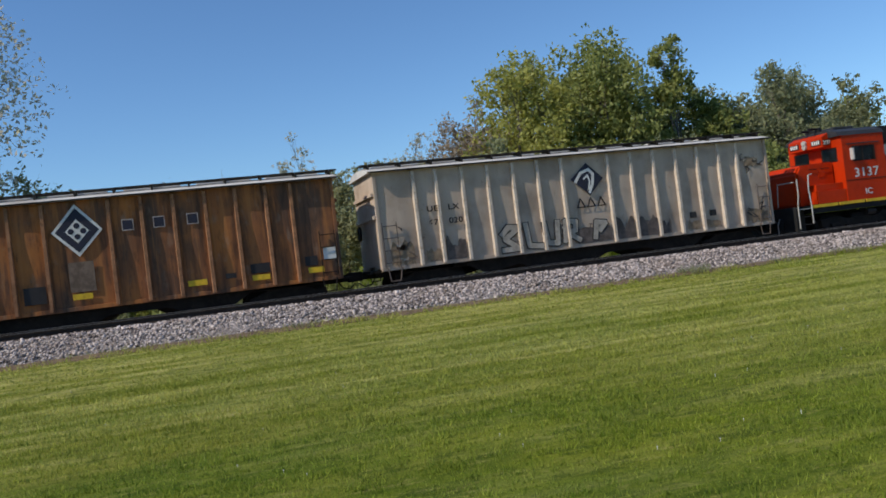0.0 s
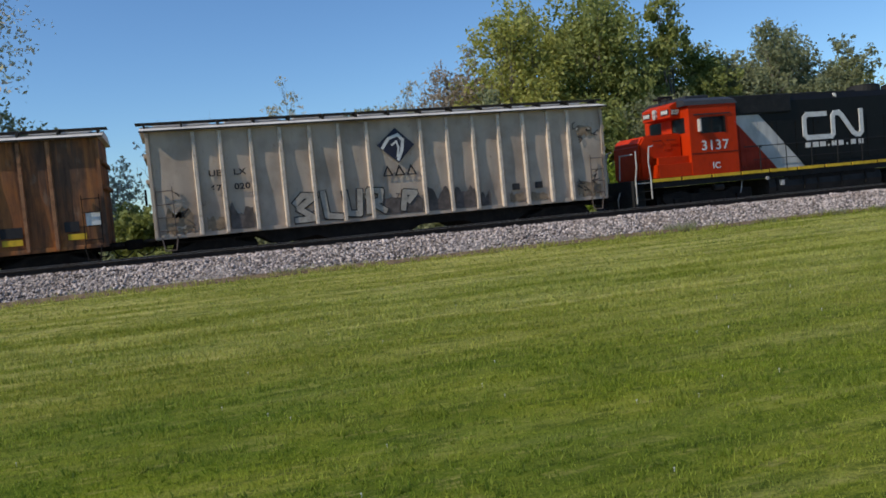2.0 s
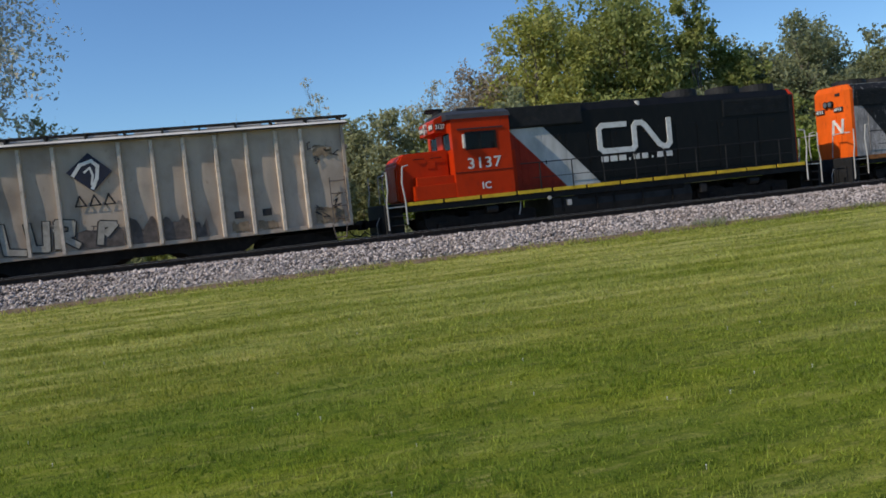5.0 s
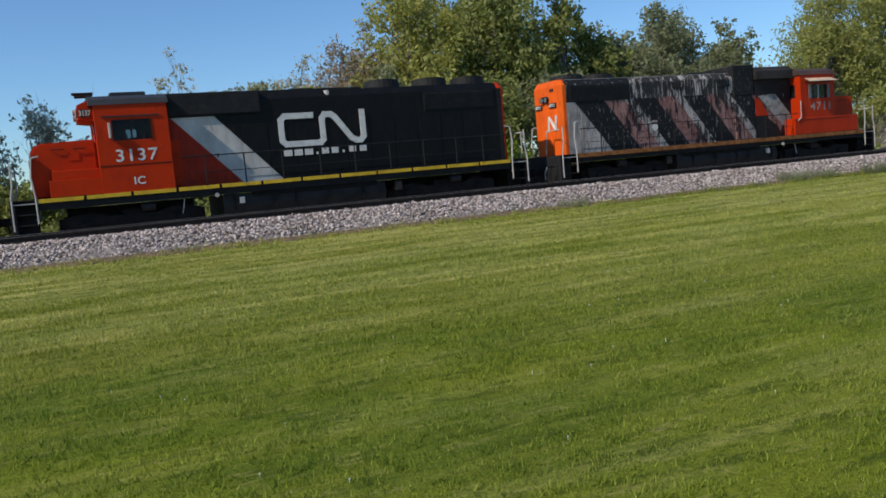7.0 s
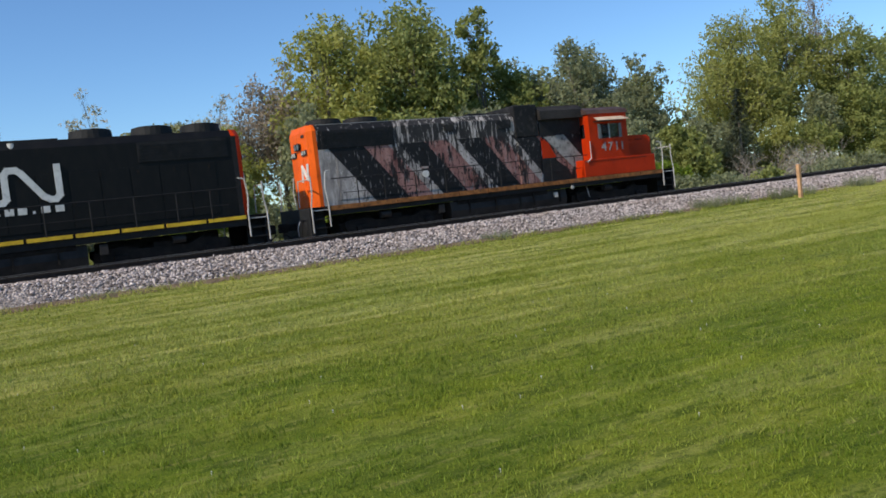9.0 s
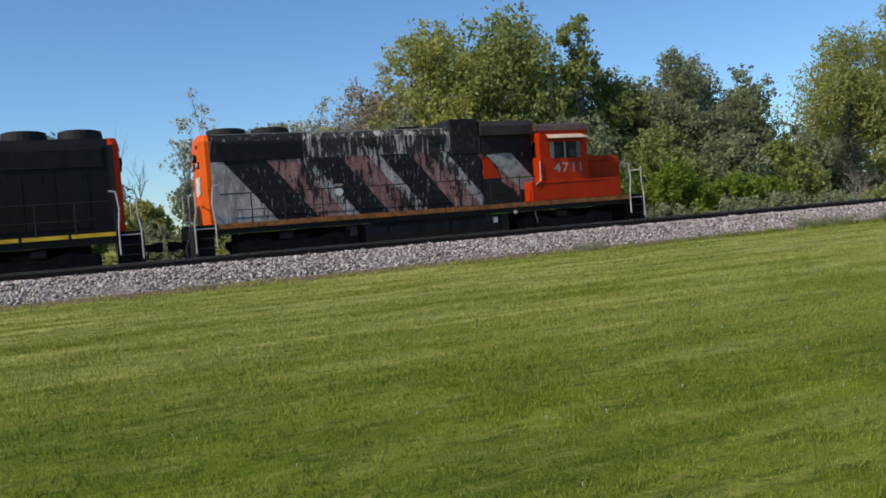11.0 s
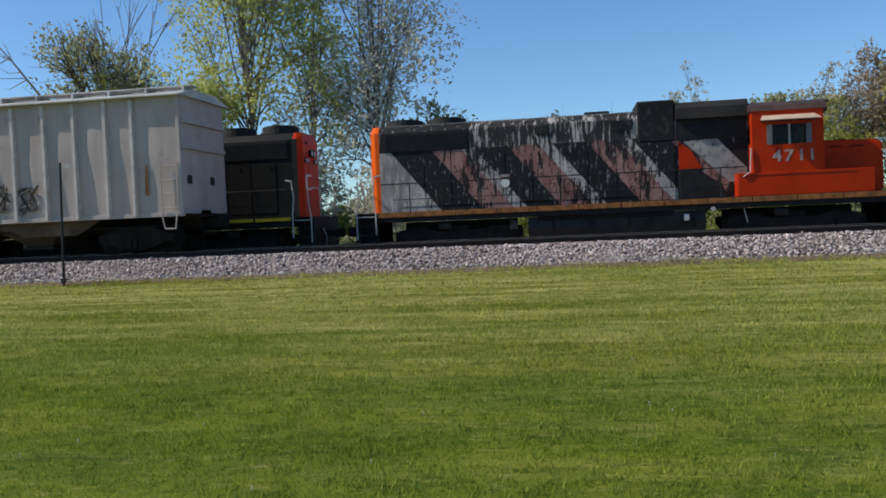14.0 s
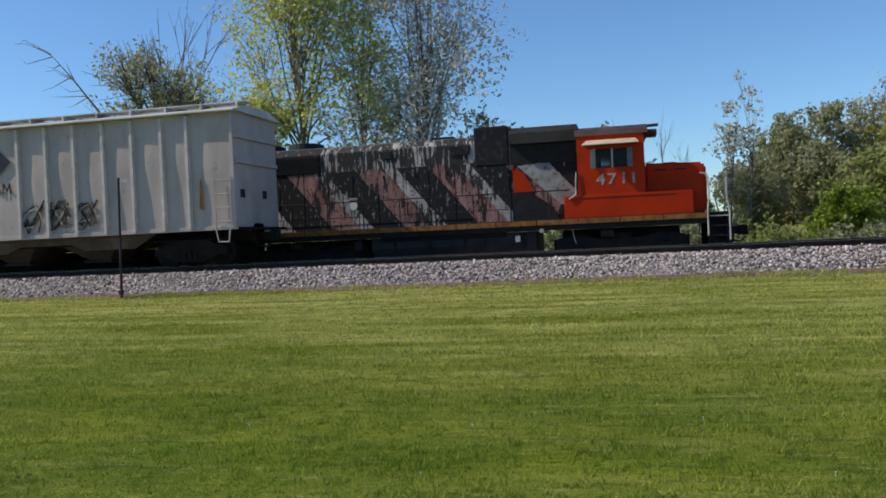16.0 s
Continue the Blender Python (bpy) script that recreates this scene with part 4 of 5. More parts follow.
        part("pane", B(4.52, 5.0, min(s * (w - .03), s * (w - .04)), max(s * (w - .03), s * (w - .04)), 2.98, 3.58), M_GLASS, fr)
        part("pane", B(5.05, 5.55, min(s * (w - .03), s * (w - .04)), max(s * (w - .03), s * (w - .04)), 2.98, 3.58), M_GLASS, fr)
        if old and s < 0:
            for q0, q1 in ((4.36, 4.52), (5.48, 5.64)):
                part("wind_wing", B(q0, q1, -w - .07, -w - .05, 2.98, 3.56, .005), M_WING, fr, "dusty grey side wing")
        part("drip_rail", B(4.2, 5.8, min(s * w, s * (w + .03)), max(s * w, s * (w + .03)), 3.66, 3.7), cab_roof, cab)
    for y0, y1 in ((-1.2, -.35), (.35, 1.2)):
        part("windscreen", B(b - .04, b - .02, y0, y1, 3.05, 3.62), M_GLASS, cab, "dark windscreen pane")
        part("rear_pane", B(a + .02, a + .04, y0, y1, 3.05, 3.62), M_GLASS, cab)
    if old:
        bm = bmesh.new()
        v = [bm.verts.new(p) for p in ((4.25, -w, 3.86), (5.75, -w, 3.86), (5.85, -w - .38, 3.70), (4.12, -w - .38, 3.70), (4.25, -w, 3.84), (5.75, -w, 3.84), (5.85, -w - .38, 3.68), (4.12, -w - .38, 3.68))]
        for q in ((0, 1, 2, 3), (4, 7, 6, 5), (0, 3, 7, 4), (1, 5, 6, 2), (3, 2, 6, 7), (0, 4, 5, 1)):
            bm.faces.new([v[i] for i in q])
        part("sunshade", bm, plain("sunlit_tan_shade", (0.62, 0.46, 0.33), .6), lo, "tan metal sunshade over the window")
        part("grab_rail", pipe(bmesh.new(), [(d * 3.9, -1.53, 2.9), (d * 3.86, -1.56, 2.2), (d * 3.65, -1.56, 2.05)], .02), M_RAILING, lo)
        part("headlight_bracket", B(6.1, 6.45, -.35, .35, 4.0, 4.22, .05), M_BROWNROOF, lo)
        part("horn", pipe(bmesh.new(), [(6.0, -.3, 4.32), (6.5, -.3, 4.34)], .05), M_BROWNROOF, lo)
    else:
        part("roof_unit", B(4.4, 5.45, -.55, .55, zc + .28, zc + .45, .05), M_GREYDK, lo, "dark grey roof cooling unit")
        hb = part("number_housing", plate(bmesh.new(), [(d * 6.0, 3.64), (d * 6.42, 3.7), (d * 6.42, 4.1), (d * 6.0, 4.3)], -.95, .95), cab_paint, lo, "orange-red headlight and number housing")
        for y in (-.62, .62):
            nb = part("number_board", B(6.42, 6.45, y - .26, y + .26, 3.8, 4.0, .008), M_INK, hb, "black number board")
            for i in range(4):
                part("number_bar", B(6.45, 6.456, y - .2 + i * .11, y - .13 + i * .11, 3.83, 3.97), M_WHITE, nb)
        sb = part("side_board", B(6.08, 6.36, -.97, -.95, 3.76, 3.98), M_INK, hb, "black board with white bars")
        part("board_number", text_mesh("board_number", "3137", .15, d * 6.22, -.974, 3.80, M_WHITE, .72), None, sb, "white number")
        for z in (3.82, 3.98):
            part("headlight", rod(bmesh.new(), (d * 6.42, 0, z), (d * 6.52, 0, z), .1, .11, 12), M_RAILING, hb)
        part("horn", pipe(bmesh.new(), [(d * 5.9, -.35, 4.5), (d * 6.5, -.35, 4.5)], .045), M_BLACK, lo)
        part("horn", pipe(bmesh.new(), [(d * 5.9, .1, 4.47), (d * 6.42, .1, 4.47)], .045), M_BLACK, lo)
        part("horn_stand", B(5.95, 6.1, -.5, .3, 4.3, 4.46, .02), M_BLACK, lo)
        part("mirror", B(5.6, 5.66, -1.68, -1.5, 3.05, 3.5, .01), M_RAILING, lo, "pale wind deflector")
    # short hood with bevelled nose, battery boxes along its foot
    z1 = 3.10 if not old else 3.08
    shy = .16 if old else .34
    nose = plate(bmesh.new(), [(d * 6.0, 1.45), (d * 7.85, 1.45), (d * 7.85, z1 - shy), (d * (7.85 - shy * .6), z1 - .05), (d * 6.0, z1)], -.95, .95)
    bmesh.ops.bevel(nose, geom=list(nose.edges), offset=.07, segments=2, affect='EDGES')
    nz = part("short_hood", nose, cab_paint, lo, "orange-red low nose", smooth=False)
    bw = 1.525 if old else 1.47
    part("nose_door", B(7.85, 7.88, -.75, -.1, 1.55, 2.6, .006), cab_paint, nz)
    for s in (-1, 1):
        part("battery_box", B(4.2 if not old else 3.5, 7.4, min(s * .95, s * bw), max(s * .95, s * bw), 1.456, 2.16 if old else 1.95, .02), cab_paint, lo)
        part("sand_filler", B(6.5, 6.8, min(s * .95, s * .97), max(s * .95, s * .97), 2.5, 2.75, .01), cab_paint, lo)
        if not old:
            part("step_box", B(5.95, 7.3, min(s * .95, s * 1.32), max(s * .95, s * 1.32), 1.95, 2.22, .02), cab_paint, lo)
    # fuel tank, air reservoirs
    tk = [(-1.3, 1.1), (1.3, 1.1), (1.38, .75), (1.2, .24), (-1.2, .24), (-1.38, .75)]
    tank = part("fuel_tank", prism(bmesh.new(), tk, min(-d * 2.9, d * 2.55), max(-d * 2.9, d * 2.55)), M_TANK, lo, "grimy fuel tank")
    part("tank_band", B(.2, .28, -1.38, -1.3, .55, 1.08), M_DARK, tank)
    part("fuel_filler", B(1.9, 2.05, -1.45, -1.32, .8, 1.0, .01), M_RAILING, tank)
    part("air_reservoir", rod(bmesh.new(), (-d * 2.6, -1.2, 1.05), (d * 1.6, -1.2, 1.05), .16, .16, 12), M_DARK, lo)
    part("gauge_light", rod(bmesh.new(), (d * 2.75, -1.5, 1.12), (d * 2.75, -1.55, 1.12), .07, .07, 10), M_RAILING, lo)
    # trucks
    for tx in (-5.18, 5.18):
        tr = part("truck", B(tx - .35, tx + .35, -1.1, 1.1, .5, .95, .04), M_DARK, lo, "dark cast-steel truck")
        poly = [(-1.95, .62), (-1.95, .84), (-1.1, .92), (-.7, .78), (.7, .78), (1.1, .92), (1.95, .84), (1.95, .62), (1.75, .4), (1.1, .4), (.8, .55), (.5, .3), (-.5, .3), (-.8, .55), (-1.1, .4), (-1.75, .4)]
        for s in (-1, 1):
            part("side_frame", plate(bmesh.new(), [(d * tx + p, q) for p, q in poly], s * 1.02, s * 1.18), M_DARK, tr)
            for k in (-1.37, 1.37):
                part("journal_box", B(tx + k - .18, tx + k + .18, min(s * 1.18, s * 1.3), max(s * 1.18, s * 1.3), .38, .66, .03), M_DARK, tr)
            part("brake_cylinder", rod(bmesh.new(), (d * (tx - .6), s * 1.26, .95), (d * (tx - .2), s * 1.26, .95), .12, .12, 10), M_TANK, tr)
        part("traction_motor", B(tx - 1.85, tx + 1.85, -.55, .55, .16, 1.1, .05), M_DARK, tr)
        part("brake_rigging", B(tx - 2.1, tx + 2.1, -1.0, -.9, .3, .8, .03), M_DARK, tr)
        for k in (-1.37, 1.37):
            wheelset(lo, d * tx + k, .51, rolling)
    # step wells, pilots, handrails
    for e in (-1, 1):
        part("pilot", B(e * 8.35, e * 8.5, -1.45, 1.45, .35, 1.45, .02), M_BLACK, lo)
        coupler(lo, e * d * 8.4, e * d, .86)
        for s in (-1, 1):
            bm = bmesh.new()
            for i in range(4):
                B(e * 7.82, e * 8.42, min(s * 1.1, s * 1.5), max(s * 1.1, s * 1.5), .42 + i * .3, .45 + i * .3, 0, bm)
            st = part("step_well", bm, M_DARK, lo, "four steel steps")
            part("step_back", B(e * 7.82, e * 8.42, min(s * 1.06, s * 1.1), max(s * 1.06, s * 1.1), .4, 1.4), M_BLACK, st)
            for i in range(4):
                part("step_edge", B(e * 7.84, e * 8.4, min(s * 1.5, s * 1.51), max(s * 1.5, s * 1.51), .42 + i * .3, .455 + i * .3), M_RAILING if i % 3 == 0 else M_TANK, st)
            yy = s * 1.53
            part("step_rail", pipe(bmesh.new(), [(d * e * 7.8, yy, .75), (d * e * 7.8, yy, 1.5), (d * e * 7.86, yy, 2.1), (d * e * 7.8, yy, 2.62), (d * e * 7.6, yy - s * .03, 2.66)], .026), M_RAILING, lo, "pale bent handrail")
            part("step_rail", pipe(bmesh.new(), [(d * e * 8.43, yy, .6), (d * e * 8.43, yy, 1.5), (d * e * 8.36, yy, 1.9), (d * e * 8.36, yy, 2.5)], .026), M_RAILING, lo, "pale bent handrail")
        part("end_rail", pipe(bmesh.new(), [(d * e * 8.42, -1.4, 2.4), (d * e * 8.42, -.5, 2.4), (d * e * 8.42, -.4, 1.5)], .022), M_RAILING, lo)
        for k in range(3):
            part("air_hose", pipe(bmesh.new(), [(d * e * 8.5, -.5 - k * .13, 1.05), (d * e * 8.62, -.5 - k * .13, .8), (d * e * 8.6, -.5 - k * .13, .5)], .02), M_BLACK if k else M_RAILING, lo)
    rail_paint = M_BLACK
    for s in (-1, 1):
        yy, top = s * 1.52, 2.36
        posts = [-6.65, -5.6, -4.35, -3.1, -1.85, -.65, .6, 1.8, 3.0]
        for p in posts:
            part("stanchion", rod(bmesh.new(), (d * p, yy, 1.42), (d * p, yy, top), .022, .02), rail_paint, lo)
        part("handrail", rod(bmesh.new(), (-d * 7.6, yy, top), (d * 3.7, yy, top), .019), rail_paint, lo)
        part("lower_rail", rod(bmesh.new(), (-d * 7.2, yy, 1.85), (d * 3.3, yy, 1.85), .012), rail_paint, lo)
    return lo


red_loco = locomotive("red_black_locomotive", "road switcher with orange-red nose and cab and black hood, rolling", 30.95, -1, M_RED, M_HOOD, M_BLACK, M_GREYDK, M_YELLOW, M_RED, ROLL["red"], False)
worn_loco = locomotive("worn_striped_locomotive", "road switcher with peeling striped hood and orange cab, rolling", 49.35, 1, M_RED, M_STRIPES, M_PALEROOF, M_BROWNROOF, M_OCHRE, M_ORANGE, ROLL["worn"], True)

# details of each locomotive
for lo_, d_ in ((red_loco, -1), (worn_loco, 1)):
    for q in (6.3, 6.9):
        part("nose_grab_iron", pipe(bmesh.new(), [(d_ * q, -.96, 2.85), (d_ * q, -1.0, 2.85), (d_ * (q + .35), -1.0, 2.85), (d_ * (q + .35), -.96, 2.85)], .014), M_DARK, lo_)
    for q in (-2.1, -.9, .9, 2.2):
        part("tank_strap", bx(bmesh.new(), d_ * q - .03, d_ * q + .03, -1.40, -1.34, .6, 1.1), M_DARK, lo_)
    part("sand_box_lid", bx(bmesh.new(), min(d_ * 6.6, d_ * 7.0), max(d_ * 6.6, d_ * 7.0), -.3, .3, 3.02, 3.12, .02), M_DARK, lo_)
    part("speed_recorder_cable", pipe(bmesh.new(), [(d_ * 3.7, -1.25, 1.1), (d_ * 3.75, -1.28, .85), (d_ * 3.82, -1.25, .6)], .018), M_RAILING, lo_)
    part("junction_box", bx(bmesh.new(), d_ * -3.35 - .12, d_ * -3.35 + .12, -1.45, -1.3, .75, 1.05, .01), M_TANK, lo_)
    for k_ in range(9):
        part("hood_hinge", bx(bmesh.new(), d_ * (-6.9 + k_ * 1.1) - .03, d_ * (-6.9 + k_ * 1.1) + .03, -.985, -.966, 3.1, 3.2), M_DARK, lo_)
part("cab_seam", bx(bmesh.new(), -6.0, -3.95, -1.512, -1.5, 2.24, 2.262), M_DARK, red_loco)
part("cab_seam", bx(bmesh.new(), 3.6, 6.9, -1.535, -1.524, 2.06, 2.075), M_DARK, worn_loco)
part("cab_door", bx(bmesh.new(), -3.92, -3.62, -.985, -.95, 1.5, 2.9, .01), M_RED, red_loco, "narrow red door behind the cab")
part("hood_panel_frame", bx(bmesh.new(), -3.2, -2.5, -.975, -.95, 1.6, 2.9, .01), M_HOOD, red_loco)

# cab numbers
for ch, dx in zip("3137", (-.47, -.16, .14, .46)):
    part("cab_digit", text_mesh("cab_digit", ch, .35, -4.95 + dx, -1.506, 2.36, M_WHITE, 1.15), None, red_loco, "white painted digit")
part("small_mark", text_mesh("small_mark", "IC", .22, -4.95, -1.506, 1.66, M_WHITE, 1.1), None, red_loco, "white painted initials")
for ch, dx in zip("4711", (-.5, -.16, .2, .5)):
    part("cab_digit", text_mesh("cab_digit", ch, .34, 5.15 + dx, -1.506, 2.47, M_FADED, 1.2), None, worn_loco, "faded white digit")
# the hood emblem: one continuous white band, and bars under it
YH = -.972
Z1, Z0 = 3.46, 2.55
band = part("hood_emblem", ribbon(bmesh.new(), [(.66, Z1), (-.26, Z1), (-.39, Z1 - .12), (-.39, Z0 + .12), (-.26, Z0), (.90, Z0), (1.0, Z0 + .1), (1.0, Z1 - .12), (1.1, Z1), (1.32, Z1), (1.45, Z1 - .1), (1.98, Z0 + .1), (2.15, Z0), (2.3, Z0), (2.42, Z0 + .12), (2.42, Z1 + .06)], .19, YH - .03, YH), M_WHITE, red_loco, "white continuous line emblem")
for x, w, h in ((-.24, .28, .15), (.11, .28, .15), (.46, .28, .15), (.74, .07, .06), (1.02, .24, .15), (1.36, .24, .15), (1.66, .07, .06), (1.98, .24, .15), (2.36, .24, .15)):
    part("address_bar", plate(bmesh.new(), box_poly(x - w / 2, x + w / 2, 2.17, 2.17 + h * 1.35), YH - .012, YH), M_WHITE, red_loco)
# builder's disc and small plates on the worn hood
part("round_patch", rod(bmesh.new(), (-3.6, -.968, 2.25), (-3.6, -.985, 2.25), .14, .14, 20), M_WHITE, worn_loco, "white round patch")
part("small_plate", bx(bmesh.new(), -3.75, -3.45, -.98, -.968, 2.44, 2.52), M_FADED, worn_loco)


# ---- trees and shrubs ----
def leaf_cloud(name, centres, count, size, material, rng, flat=0.0):
    """count small leaves gathered in clusters inside the blobs (x, y, z, r)."""
    cs = np.array(centres)
    wts = cs[:, 3] ** 2
    pick = rng.choice(len(cs), count, p=wts / wts.sum())
    ncl = 26
    cl = rng.normal(size=(len(cs), ncl, 3))
    cl /= np.linalg.norm(cl, axis=2, keepdims=True)
    cl *= rng.uniform(.3, 1.22, (len(cs), ncl, 1)) * np.array([1, 1, .85])
    which = rng.integers(0, ncl, count)
    r = cs[pick, 3]
    p = cs[pick, :3] + (cl[pick, which] + rng.normal(size=(count, 3)) * .14) * r[:, None]
    a = rng.normal(size=(count, 3))
    a /= np.linalg.norm(a, axis=1, keepdims=True)
    b = np.cross(a, rng.normal(size=(count, 3)))
    b /= np.linalg.norm(b, axis=1, keepdims=True)
    s = (size * rng.uniform(.55, 1.3, count))[:, None]
    v = np.stack([p - a * s, p + b * s * .5, p + a * s, p - b * s * .5], 1).reshape(-1, 3)
    f = np.arange(count * 4).reshape(-1, 4)
    return cloud_mesh(name, v, f, material), p


def limbs(bm, root, centres, pts, r, rng, twigs, lean=(0, 0)):
    """Trunk, a limb to every blob, twigs out to some of its leaves."""
    zs = sorted(c[2] for c in centres)
    fork = Vector((root[0] + lean[0], root[1] + lean[1], root[2] + (zs[0] - root[2]) * .55))
    rod(bm, root, fork, r, r * .8, 8)
    mid = Vector((fork.x + lean[0], fork.y, zs[len(zs) // 2]))
    rod(bm, fork, mid, r * .8, r * .4, 7)
    for c in centres:
        k = rng.uniform(.1, .8)
        st = fork.lerp(mid, min(k, max(0.0, (c[2] - fork.z) / max(.1, mid.z - fork.z) * .7)))
        e = Vector(c[:3])
        el = st.lerp(e, .5) + Vector((rng.uniform(-.3, .3), rng.uniform(-.3, .3), rng.uniform(.0, .4)))
        rod(bm, st, el, r * .38, r * .24, 5)
        rod(bm, el, e, r * .24, r * .08, 5)
        for _ in range(twigs):
            q = e + Vector((rng.normal(), rng.normal(), rng.normal() * .8 + .3)).normalized() * c[3] * rng.uniform(.7, 1.15)
            m = el.lerp(e, rng.uniform(.2, 1))
            w = m.lerp(q, .55) + Vector((rng.uniform(-.12, .12), 0, rng.uniform(-.05, .15)))
            rod(bm, m, w, r * .09, r * .06, 4)
            rod(bm, w, q, r * .06, r * .02, 4)


def tree(label, x, y, h, wide, base, leaves, material, seed, n=16, size=.19, r=.2, twigs=5, name="tree", bark=None, fill=1.0, deep=.8, dense=1.45):
    """A broadleaf tree: crown from base to h, wide across."""
    rng = np.random.default_rng(seed)
    z0 = lawn_z(x, y) - .1
    if name == "tree":
        h, wide = h * 1.05, wide * 1.12
    cen, cz, rz = [], (h + base) / 2, (h - base) / 2
    for i in range(n):
        for _ in range(30):
            u = rng.uniform(-1, 1, 3)
            if u @ u < 1 and (u @ u > .25 or i % 3 == 0):
                break
        rr = wide * rng.uniform(.17, .29) * fill
        taper = 1 - .45 * max(0, u[2])
        cen.append((x + u[0] * (wide / 2 - rr * .7) * taper, y + u[1] * (wide / 2 * deep - rr * .5), cz + u[2] * (rz - rr * .6), rr))
    cen.append((x + rng.uniform(-.15, .15) * wide, y, h - wide * .11, wide * .12))
    me, pts = leaf_cloud("crown", cen, int(leaves * dense), size * .88, material, rng)
    tr = thing(name, label, "tree" if name != "shrub" else "shrub", group=name + "s behind the railway")
    bm = bmesh.new()
    limbs(bm, (x, y, z0), cen, pts, r, rng, twigs, (rng.uniform(-.3, .3), 0))
    part("trunk", bm, bark or M_BARK, tr, "forked bark-covered trunk and limbs")
    part("crown", me, None, tr)
    return tr


def spruce(x, y, h, w, seed):
    rng = np.random.default_rng(seed)
    tr = thing("spruce", "dark blue-green spruce in layered boughs", "tree")
    part("trunk", rod(bmesh.new(), (x, y, -.1), (x, y, h), .16, .02, 7), M_BARK, tr)
    P, D = [], []
    for k in range(int(h * 3.2)):
        z = .6 + k / 3.2
        rad = w / 2 * (1 - z / h) + .15
        for j in range(9):
            a = rng.uniform(0, 6.28)
            for s in range(26):
                q = rng.uniform(.1, 1)
                P.append((x + math.cos(a) * rad * q, y + math.sin(a) * rad * q, z - .35 * q * rad + rng.normal() * .06))
                D.append((math.cos(a + rng.normal() * .7), math.sin(a + rng.normal() * .7), rng.normal() * .3 - .2))
    P, D = np.array(P), np.array(D)
    s = np.cross(D, (0, 0, 1.0))
    s /= np.linalg.norm(s, axis=1, keepdims=True)
    v = np.stack([P - D * .02, P + s * .045 + D * .1, P + D * .26, P - s * .045 + D * .1], 1).reshape(-1, 3)
    part("crown", cloud_mesh("crown", v, np.arange(len(v)).reshape(-1, 4), L_SPRUCE), None, tr)
    return tr


def bare_tree(label, x, y, h, spread, seed, r=.09, name="bare_tree"):
    """Leafless limbs that fork and fork again."""
    rng = np.random.default_rng(seed)
    bm = bmesh.new()

    def grow(p, d, l, rad, depth):
        q = p + d * l
        rod(bm, p, q, rad, rad * .62, 5)
        if depth:
            for _ in range(3 if depth > 1 else 2):
                e = (d + Vector((rng.normal() * spread, rng.normal() * spread, abs(rng.normal()) * .25))).normalized()
                grow(p.lerp(q, rng.uniform(.5, 1)), e, l * rng.uniform(.5, .8), rad * .55, depth - 1)

    grow(Vector((x, y, -.1)), Vector((rng.normal() * .1, 0, 1)).normalized(), h * .42, r, 4)
    tr = thing(name, label, "tree")
    part("trunk", bm, M_TWIG, tr)
    return tr


# the tall tree behind the parked car: a leafy half and a budding half
tree("tall tree with fresh yellow-green leaves on several stems", -15.4, 40.5, 18.0, 10.0, 3.4, 9500, L_SPRING, 11, 30, .135, .17, 12, bark=M_TWIG, deep=.6, dense=1.35)
tree("tall slender tree with sparse greyish buds", -9.9, 41.5, 17.5, 8.6, 3.0, 7000, L_BUD, 12, 30, .145, .16, 12, bark=M_TWIG, deep=.6, dense=1.6)
tree("tall thin stem with sparse leaves", -12.8, 41.0, 15.5, 5.0, 3.2, 2400, L_SPRING, 112, 16, .14, .13, 12, bark=M_TWIG, deep=.6, dense=1.5)
tree("small leafy tree growing between taller stems", -17.2, 39.5, 9.5, 4.0, 3.0, 3600, L_SPRING, 13, 10, .16, .12, 6)
tree("half-bare spreading tree with thin leaves and dead twigs", -25.4, 43.0, 12.8, 9.4, 4.2, 3600, L_SAGE, 14, 28, .14, .3, 18, fill=.68)
tree("half-bare spreading tree with thin green leaves", -24.6, 43.5, 11.5, 7.5, 4.5, 2600, L_LIME, 15, 14, .14, .1, 8)


def dead_limb():
    """A broken stem whose long bare limb leans far out of the thin crowns."""
    rng = np.random.default_rng(16)
    tr = thing("bare_tree", "broken dead tree with one long leaning limb", "tree")
    bm = bmesh.new()
    way = [Vector((-25.6, 43.2, -.1)), Vector((-26.4, 43.1, 5.4)), Vector((-28.9, 43.0, 9.2)), Vector((-30.7, 43.0, 11.5)), Vector((-32.2, 43.0, 13.2))]
    for i, (p, q) in enumerate(zip(way, way[1:])):
        rod(bm, p, q, (.2, .12, .075, .045)[i], (.12, .075, .045, .012)[i], 6)
    for i in range(16):
        k = rng.uniform(0.05, 2.95)
        p = way[1 + int(k)].lerp(way[2 + int(k)], k % 1)
        q = p + Vector((-rng.uniform(.3, 1.9), rng.normal() * .3, rng.uniform(-.5, 1.1)))
        rod(bm, p, q, .035, .016, 4)
        rod(bm, q, q + Vector((-rng.uniform(.2, .9), rng.normal() * .2, rng.uniform(-.2, .5))), .016, .006, 4)
    part("trunk", bm, M_TWIG, tr)


dead_limb()
bare_tree("dead leafless tree rising above thin foliage", -25.5, 43.0, 17.5, .30, 17, .13)
tree("dark low tree with drooping leaves", -6.9, 44.5, 8.0, 4.6, 2.2, 1900, L_DARK, 18, 12, .15, .07, 14)
tree("thin shrub with fine grey twigs", -8.2, 36.0, 4.2, 3.6, .6, 1800, L_GREY, 19, 10, .12, .05, 12, "shrub")
tree("slight young birch with few pale leaves", 6.3, 44.5, 9.2, 2.7, 4.6, 480, L_GREY, 20, 8, .13, .05, 12, "birch")
